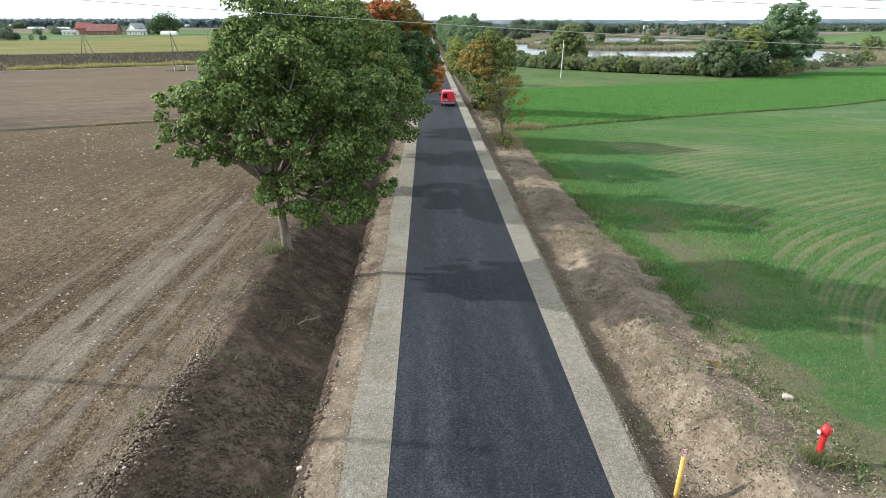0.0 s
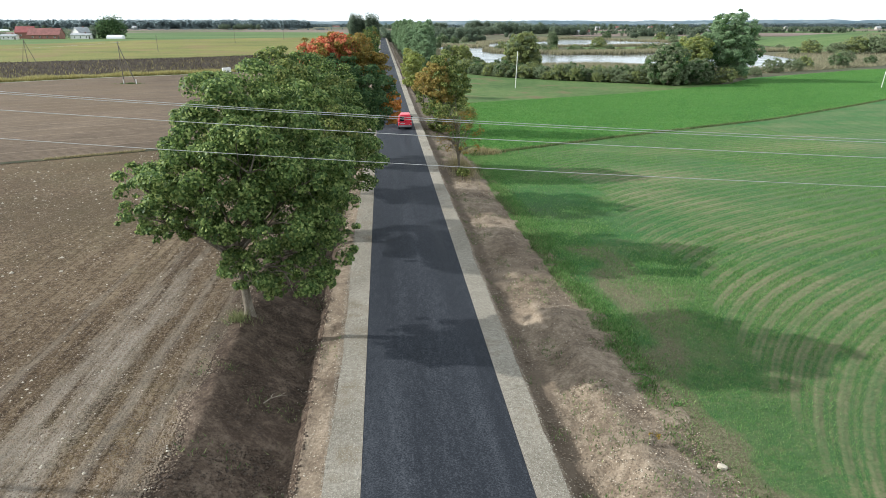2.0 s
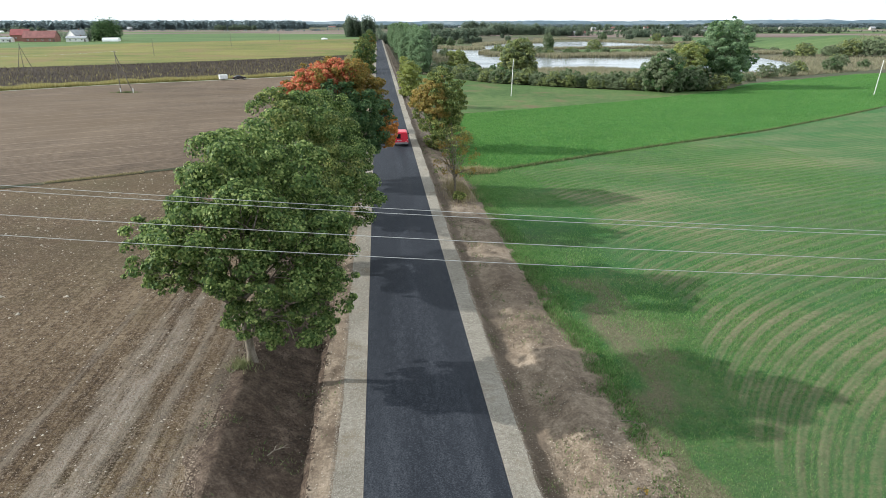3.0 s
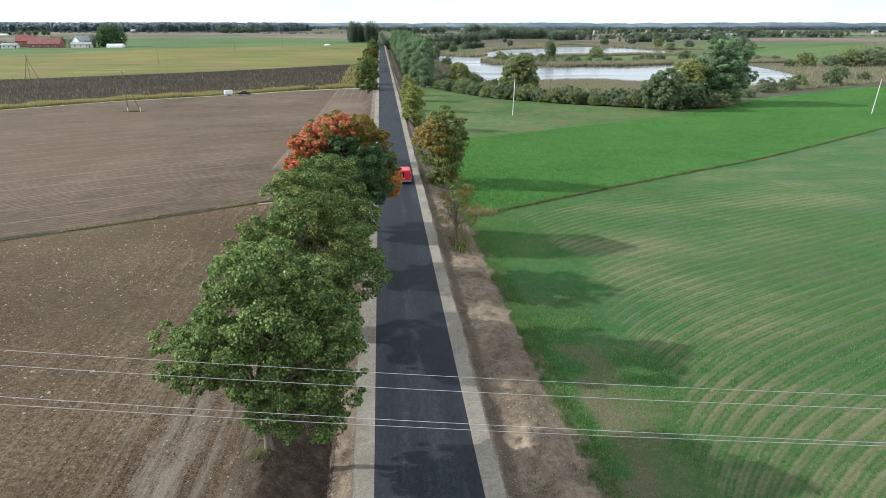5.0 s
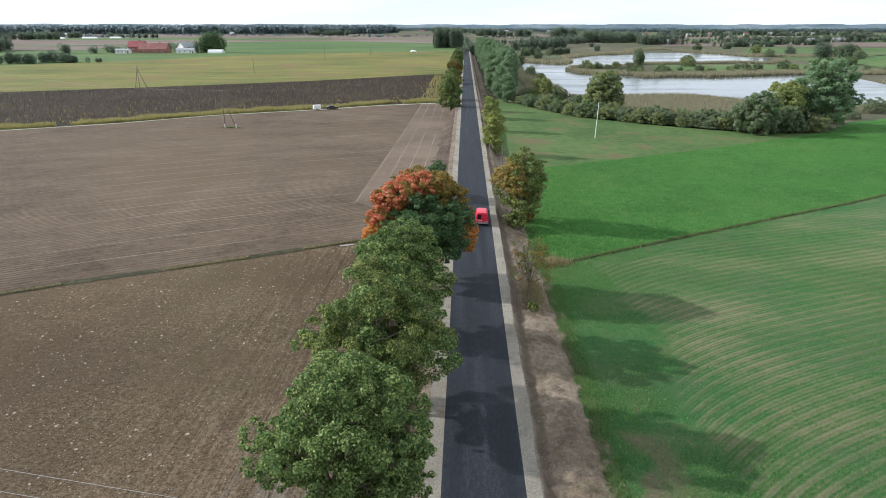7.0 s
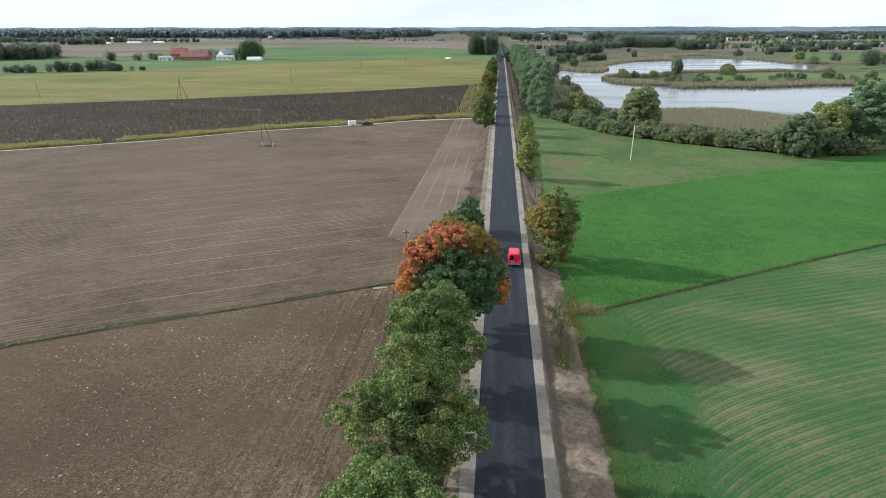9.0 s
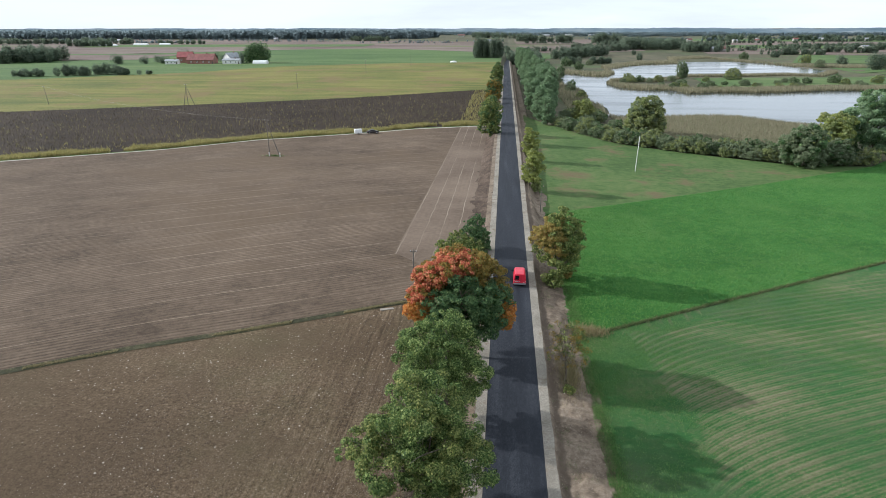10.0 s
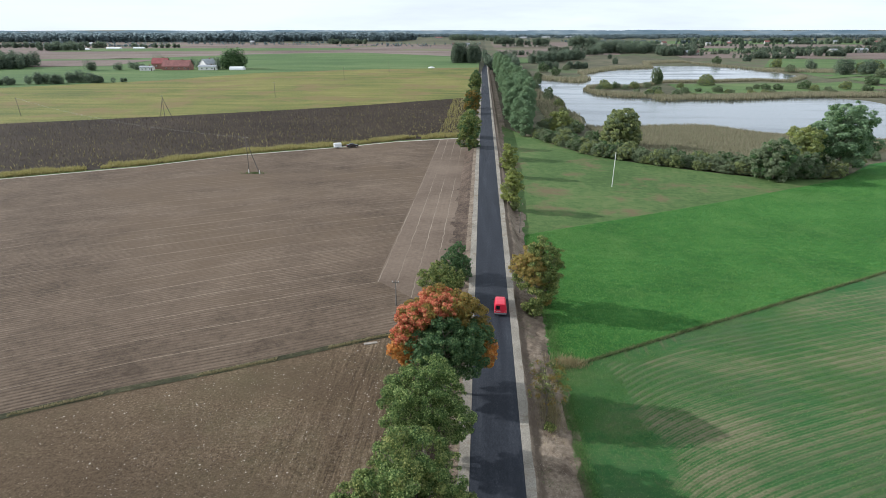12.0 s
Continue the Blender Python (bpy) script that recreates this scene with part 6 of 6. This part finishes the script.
    bmesh.ops.solidify(bm, geom=bm.faces[:], thickness=0.02)
    part("windscreen", bm, GLASS, e)


van(1.14, 80.0)


def saloon(x, y, turn):
    z = float(land(x, y)) + 0.05
    e = thing("saloon_car", x, y, z, "dark saloon car towing a trailer along the farm track", "car", "", turn)
    W = 0.84
    secs = [ring(0.0, W - 0.16, 0.4, 0.78, 0.6, 0.7), ring(0.2, W - 0.04, 0.3, 0.95, 0.7, 0.84), ring(0.8, W, 0.26, 1.0, 0.72, 0.86), ring(1.5, W, 0.24, 1.4, 0.58, 0.88), ring(2.4, W, 0.24, 1.44, 0.6, 0.88),
            ring(3.2, W, 0.24, 1.0, 0.74, 0.86), ring(4.1, W - 0.06, 0.28, 0.82, 0.68, 0.72), ring(4.35, W - 0.2, 0.36, 0.66, 0.56, 0.58)]
    part("body", loft(secs), DARK_PAINT, e, smooth=False)
    for s in (-1, 1):
        part("side_window", box(0.03, 1.5, 0.32, s * 0.7, 2.0, 1.14, 0.01), GLASS, e)
        part("headlamp", box(0.3, 0.14, 0.14, s * 0.5, 4.25, 0.6, 0.03), LAMP_WHITE, e)
        part("rear_lamp", box(0.3, 0.1, 0.14, s * 0.52, 0.06, 0.78, 0.02), LAMP_RED, e)
        for wy in (0.8, 3.5):
            wheel(e, s * 0.75, wy, 0.31)


def trailer(x, y, turn):
    z = float(land(x, y)) + 0.05
    e = thing("box_trailer", x, y, z, "white box trailer hitched behind the dark car", "trailer", "", turn)
    part("cabinet", box(1.5, 2.6, 1.35, 0, 1.3, 1.1, 0.05), WHITE_PAINT, e)
    part("chassis", box(1.4, 2.5, 0.12, 0, 1.3, 0.38, 0.02), GREY_PLASTIC, e)
    part("drawbar", box(0.1, 1.1, 0.08, 0, 3.1, 0.4, 0.01), GREY_PLASTIC, e)
    part("rear_door", box(1.3, 0.03, 1.15, 0, -0.01, 1.08, 0.01), WHITE_PAINT, e)
    for s in (-1, 1):
        wheel(e, s * 0.74, 1.3, 0.29)


saloon(-50.2, 221.6, -66)
trailer(-54.2, 219.8, -66)

# ---- crops, reeds, grass, stones ----
r20 = np.random.default_rng(41)


def between(n, xlo, xhi, lo, hi, power=1.0):
    x = xlo + (xhi - xlo) * r20.random(n) ** power
    return x, lo(x) + (hi(x) - lo(x)) * r20.random(n)


x, y = between(60000, -300, -7, lambda q: track_edge(q) + 3.2, lambda q: track_edge(q) + 12.0)
k = vnoise(x, y, 7.0, 96) + 0.5 * vnoise(x, y, 2.0, 97) > 0.36 + 0.35 * np.abs((y - track_edge(x) - 7.0) / 4.4)
x, y = x[k], y[k]
stuff("maize", blades(on_ground(x, y, 0, land), 0.7 + 0.7 * vnoise(x, y, 5.0, 98), 0.24, r20, 0.4), MAIZE, "strip of yellowed maize along the track", "maize")
x, y = between(36000, -330, -7, lambda q: track_edge(q) + 10.0, lambda q: dark_top(q))
xs, ys = between(4000, -330, -7, lambda q: track_edge(q) + 9.0, lambda q: dark_top(q) - 1)
ys = track_edge(xs) + 9 + (ys - track_edge(xs) - 9) * r20.random(len(xs)) ** 0.7
stuff("withered_stalks", blades(on_ground(xs, ys, 0, land), 0.9, 0.17, r20, 0.3), MAIZE, "scattered pale stalks among the withered ones", "crop")
stuff("withered_stalks", blades(on_ground(x, y, 0, land), 0.7, 0.14, r20, 0.3), STALK, "withered brown stalks standing in rows", "crop")
x, y = between(1500, -19, -8, lambda q: track_edge(q) + 6.0, lambda q: dark_top(q) - 5)
stuff("maize", blades(on_ground(x, y, 0, land), 1.3, 0.25, r20, 0.3), MAIZE, "yellowed maize standing at the field's end", "maize")

shore = along([(47, 300), (50, 293), (73, 297), (90, 301), (103, 300), (117, 279), (130, 268), (150, 268)])
x, y = between(60000, 47, 132, lambda q: np.where(q < 104, bush_edge(np.minimum(q, 104.0)) + 8, 215 + (q - 104) * 1.2), lambda q: shore(q) - 0.5)
stuff("reeds", blades(on_ground(x, y, 0, land), 1.7, 0.32, r20, 0.5), REED, "brown reed bed beside the lake", "reeds")
isle_s = along([(73, 481), (77, 447), (92, 429), (108, 426), (112, 409), (132, 417), (157, 415), (179, 423), (200, 432), (220, 436), (300, 440)])
isle_n = along([(73, 483), (80, 511), (92, 521), (112, 511), (131, 535), (150, 566), (201, 575), (238, 590), (262, 578), (300, 634)])
x, y = between(26000, 73, 300, lambda q: isle_s(q) + 0.5, lambda q: isle_s(q) + np.minimum(26, (isle_n(q) - isle_s(q)) * 0.45))
stuff("reeds", blades(on_ground(x, y, 0, land), 2.4, 0.5, r20, 0.16), REED, "reed belt round the island in the lake", "reeds")
x, y = between(14000, 78, 300, lambda q: isle_n(q) - 14, lambda q: isle_n(q) - 0.5)
stuff("reeds", blades(on_ground(x, y, 0, land), 2.2, 0.5, r20, 0.16), REED, "reed belt round the island in the lake", "reeds")
x = 30 + 20 * r20.random(9000)
y = 295 + 290 * r20.random(9000)
k = x < np.interp(y, [293, 300, 327, 364, 418, 461, 520, 585], [49, 46, 49, 45, 49, 41, 40, 50]) - 0.6
stuff("reeds", blades(on_ground(x[k], y[k], 0, land), 2.4, 0.5, r20, 0.16), REED, "reeds along the lake's bay", "reeds")
north = along([(50, 588), (73, 552), (83, 552), (96, 590), (97, 648), (121, 694), (152, 745), (197, 769), (214, 858), (267, 890), (277, 820), (296, 774), (302, 712), (340, 690)])
x, y = between(18000, 52, 420, lambda q: north(q) + 1, lambda q: north(q) + 40)
stuff("reeds", blades(on_ground(x, y, 0, land), 2.6, 0.9, r20, 0.16), REED, "reeds along the lake's far shore", "reeds")
x, y = between(16000, 135, 420, lambda q: 232 + 0.5 * (q - 135), lambda q: np.interp(q, [135, 168, 190, 214, 239, 275, 420], [264, 266, 284, 304, 386, 420, 520]))
stuff("reeds", blades(on_ground(x, y, 0, land), 1.4, 0.45, r20, 0.5), REED, "pale reeds and sedge beside the lake", "reeds")

# young grain follows the drill rows
n = 950000
x = 7.4 + 50 * r20.random(n) ** 1.5
y = 8 + 90 * r20.random(n)
g = grain_rows(x, y) / 1.14 - 0.684
thick = np.clip((vnoise(x, y, 9.0, 51) + 0.6 * vnoise(x, y, 2.5, 53) - 0.45) * 1.6, 0.12, 1.0) * np.interp(row_mask(x, y), [0.1, 0.5], [0.12, 0.9])
k = (y < grain_edge(x) - 0.3) & ((np.abs(g - np.round(g)) < 0.29) | (row_mask(x, y) < 0.7) | (r20.random(n) < 0.12)) & (r20.random(n) < thick)
near_x, near_y = 7.2 + 16 * r20.random(220000), 7 + 20 * r20.random(220000) ** 1.2
near_g = grain_rows(near_x, near_y) / 1.14 - 0.684
near_k = ((np.abs(near_g - np.round(near_g)) < 0.27) | (row_mask(near_x, near_y) < 0.62) | (r20.random(220000) < 0.06)) & (r20.random(220000) < np.interp(row_mask(near_x, near_y), [0.1, 0.5], [0.05, 0.5]) * (0.2 + vnoise(near_x, near_y, 0.8, 57)))
stuff("young_grain", blades(on_ground(near_x[near_k], near_y[near_k], 0.0, land), 0.075, 0.016, r20, 0.6), GRAIN, "short grain blades thinning towards the verge", "crop")
stuff("young_grain", blades(on_ground(x[k], y[k], 0.0, land), np.interp(y[k], [10, 30], [0.08, 0.13]), np.interp(y[k], [10, 30], [0.014, 0.042]), r20, 0.5), GRAIN, "thin rows of young grain on the field", "crop")
x = 7.3 + 215 * r20.random(300000) ** 1.5
y = grain_edge(x) + 0.4 + 62 * r20.random(300000)
k = y < green_edge(x)
stuff("green_crop", blades(on_ground(x[k], y[k], 0.02, land), 0.17, 0.13, r20, 0.8), CROP, "leafy bright green crop", "crop")

n = 30000
y = 8 + 110 * r20.random(n)
x = 7.6 + 0.9 * (vnoise(y * 0, y, 2.5, 61) - 0.5) + np.abs(r20.normal(size=n)) * 0.7
k = r20.random(n) < np.interp(y, [8, 18, 30], [0.12, 0.5, 1.0])
x, y = x[k], y[k]
stuff("grass", blades(on_ground(x, y), 0.15, 0.045, r20, 0.5), GRASS, "rough green grass along the verge's edge", "grass")
n = 24000
y = 18 + 62 * r20.random(n)
x = 8.2 + 0.7 * (vnoise(y * 0, y, 3.0, 64) - 0.5) + r20.normal(size=n) * 0.38
k = vnoise(x, y, 0.9, 65) + 0.4 * vnoise(x, y, 4.0, 66) > 0.42
stuff("grass", blades(on_ground(x[k], y[k], 0.0, land), 0.16, 0.05, r20, 0.6), GRAIN, "lush green strip between the verge and the grain", "grass")
n = 2600
a, q = r20.uniform(0, 6.28, n), np.abs(r20.normal(size=n))
x, y = 5.9 + q * 0.7 * np.cos(a), 59.0 + q * 2.6 * np.sin(a)
stuff("withered_weeds", blades(on_ground(x, y, 0.0), 0.8, 0.03, r20, 0.3), DRY, "tall withered weeds round the bare young tree", "weeds")
a, q = r20.uniform(0, 6.28, 500), np.abs(r20.normal(size=500))
stuff("withered_weeds", blades(on_ground(-67.6 + q * 2.2 * np.cos(a), 175.8 + q * 0.8 * np.sin(a), 0.0, land), 0.4, 0.1, r20, 0.5), GRASS, "weeds left standing round the pole's feet", "weeds")
n = 26000
x = np.where(r20.random(n) < 0.4, r20.uniform(-8.4, -3.5, n), r20.uniform(3.6, 8.0, n))
y = 8 + 75 * r20.random(n) ** 1.2
k = (vnoise(x, y, 1.1, 62) > 0.7) | ((np.abs(x - 5.0) < 0.35) & (vnoise(x, y, 0.8, 63) > 0.5) & (y > 15) & (y < 34))
stuff("grass", blades(on_ground(x[k], y[k], 0.03), 0.13, 0.04, r20, 0.6), GRASS, "scattered weeds on the bare verge", "grass")
a = r20.uniform(0, 6.28, 1500)
q = np.abs(r20.normal(size=1500)) * 0.2
stuff("grass", blades(on_ground(7.3 + q * 1.5 * np.cos(a), 11.95 + q * np.sin(a)), 0.26, 0.016, r20, 0.6), TUFT, "long grass tuft round the hydrant", "grass")
a = r20.uniform(0, 6.28, 380)
q = np.abs(r20.normal(size=380)) * 0.26
stuff("grass", blades(on_ground(-7.7 + q * 1.3 * np.cos(a), 24.2 + q * np.sin(a), 0.02), 0.4, 0.03, r20, 0.4), TUFT, "grass and suckers at the maple's foot", "grass")
a = r20.uniform(0, 6.28, 1600)
q = np.abs(r20.normal(size=1600))
stuff("grass", blades(on_ground(9.2 + q * 1.3 * np.cos(a), 69.6 + q * 0.8 * np.sin(a), 0.05), 0.6, 0.08, r20, 0.4), DRY, "withered grass clump at the field's corner", "grass")
n = 12000
x = -7 - 70 * r20.random(n) ** 1.4
y = furrow(x) + r20.normal(size=n) * 0.16
k = vnoise(x, y * 0, 2.2, 95) > 0.42
x, y = x[k], y[k]
stuff("grass", blades(on_ground(x, y, 0.02, land), 0.22, 0.06, r20, 0.4), DRY, "rank grass on the margin between fields", "grass")
n = 9000
x = 8 + 110 * r20.random(n) ** 1.3
y = grain_edge(x) + r20.normal(size=n) * 0.22
stuff("grass", blades(on_ground(x, y, 0.02, land), 0.3, 0.1, r20, 0.4), GRASS, "grass in the furrow between the crops", "grass")

n = 8000
x = -7.8 - 60 * r20.random(n) ** 1.5
y = 6 + 66 * r20.random(n)
k = y < furrow(x) - 0.8
stuff("field_stones", pebbles(on_ground(x[k], y[k], 0.02, land), 0.03, r20), STONE, "pale stones scattered on the ploughed field", "stones")
n = 1500
x = -9 - 50 * r20.random(n) ** 1.2
y = 14 + 60 * r20.random(n)
k = (y < furrow(x) - 2.5) & (vnoise(x, y, 9.0, 91) > 0.42) & (y - 0.6 * x > 34)
stuff("field_stones", pebbles(on_ground(x[k], y[k], 0.03, land), 0.062, r20), STONE, "larger pale stones turned up by the plough", "stones")
n = 170000
x = -8.0 - 26 * r20.random(n) ** 1.6
y = 7 + 48 * r20.random(n) ** 1.3
k = y < furrow(x) - 0.8
stuff("soil_clods", pebbles(on_ground(x[k], y[k], 0.01, land), 0.024, r20), CLOD, "crumbled clods on the ploughed field", "soil")
n = 22000
x, y = r20.uniform(3.6, 8.4, n), 8 + 85 * r20.random(n) ** 1.25
stuff("soil_clods", pebbles(on_ground(x, y, 0.02), 0.027, r20), CLOD, "loose clods on the verge", "soil")
x, y = r20.uniform(-7.9, -4.3, n), 8 + 60 * r20.random(n) ** 1.4
stuff("soil_clods", pebbles(on_ground(x, y, 0.02), 0.034, r20), DARK_CLOD, "moist dark clods in the ditch", "soil")
n = 7000
y = 7 + 50 * r20.random(n) ** 1.3
x = -7.75 - 0.5 * vnoise(y * 0, y, 1.7, 81) + 0.25 * r20.normal(size=n)
stuff("soil_clods", pebbles(on_ground(x, y, 0.02), 0.03, r20), CLOD, "crumbling clods along the top of the bank", "soil")
n = 9000
x = np.where(r20.random(n) < 0.25, r20.uniform(-5.0, -3.3, n), r20.uniform(3.3, 8.4, n))
y = 8 + 60 * r20.random(n) ** 1.5
stuff("pebbles", pebbles(on_ground(x, y, 0.02), 0.018, r20), STONE, "pale pebbles strewn over the verge", "stones")

n = 36000
y = 9 + 34 * r20.random(n) ** 1.5
side = r20.random(n) < 0.5
x = np.where(side, r20.uniform(-3.62, -2.5, n), r20.uniform(2.5, 3.5, n))
stuff("loose_gravel", chips(np.stack([x, y, np.full(n, 0.005)], 1), 0.013, r20), CHIP, "pale loose gravel strewn over the shoulders", "gravel")

# ---- odds and ends ----
r30 = np.random.default_rng(51)


def low_bush(name, x, y, w, h, material, twigs, label, leaf=0.16):
    return tree(name, x, y, float(height(x, y)) - 0.05, label, blob_lobes(r30, 8, w, w, 0.4, h, w * 0.5), (0, 0, 0.3), 0.04,
                [("crown", material, None, twigs, 10, leaf, "")], r30, "bush")


low_bush("bush", 6.0, 83.0, 1.5, 2.4, LEAF_OLIVE, 420, "low leafy undergrowth at the foot of a roadside tree", 0.2)
low_bush("bush", 7.6, 87.5, 1.2, 1.7, LEAF_YELLOW, 260, "yellowing undergrowth at the foot of a roadside tree", 0.2)
low_bush("bush", 5.4, 54.8, 0.6, 0.9, LEAF_OLIVE, 60, "sparse brown shoots on the verge", 0.14)
low_bush("weed", 6.55, 15.8, 0.2, 0.24, LEAF_RUST, 34, "withered rust-coloured weed on the bare verge", 0.07)
low_bush("bush", 6.0, 142.0, 1.3, 2.0, LEAF_PALE, 240, "pale undergrowth beside a slender tree", 0.22)
low_bush("bush", -6.6, 91.0, 1.0, 1.2, LEAF_DARK, 200, "low green shoots beside the shoulder", 0.2)


def fallen_branch(x, y, turn):
    pieces = [tube([(0, 0, 0.05), (0.3, 0.03, 0.09), (0.62, -0.02, 0.07), (0.9, 0.05, 0.04)], [0.022, 0.02, 0.014, 0.004], 7),
              tube([(0.3, 0.03, 0.09), (0.45, 0.16, 0.12), (0.6, 0.25, 0.06)], [0.013, 0.009, 0.003], 6),
              tube([(0.55, -0.01, 0.075), (0.7, -0.14, 0.1), (0.82, -0.2, 0.05)], [0.011, 0.008, 0.003], 6)]
    me = np_mesh("fallen_branch", *merge(pieces), smooth=True)
    me.materials.append(BARK)
    ob = new("fallen_branch", me)
    ob.matrix_basis = pose(x, y, float(height(x, y)) + 0.03, 0, 0, turn)
    return tagged(ob, "pale dry branch lying at the grass edge", "branch")


fallen_branch(7.5, 20.2, -20)
fallen_branch(-5.9, 19.2, 40)


def slab(x, y):
    e = box(1.7, 0.5, 0.1, 0, 0, 0.06, 0.02)
    ob = part("concrete_slab", e, TRACK, None)
    ob.matrix_basis = pose(x, y, float(land(x, y)), 0, 2, 24)
    return tagged(ob, "pale slab lying at the end of the field margin", "slab")


slab(-15.3, 70.4)


def heap(x, y):
    bm = bmesh.new()
    bmesh.ops.create_icosphere(bm, subdivisions=3, radius=1.0)
    for v in bm.verts:
        v.co = Vector((v.co.x * 3.2, v.co.y * 2.0, max(-0.1, v.co.z) * 1.4)) * (1 + 0.12 * noise.noise(v.co * 2.3))
    ob = part("covered_heap", bm, WHITE_PAINT, None, smooth=True)
    ob.matrix_basis = pose(x, y, float(land(x, y)), 0, 0, 5)
    return tagged(ob, "low heap under white sheeting in the crop", "heap")


heap(-51, 622)
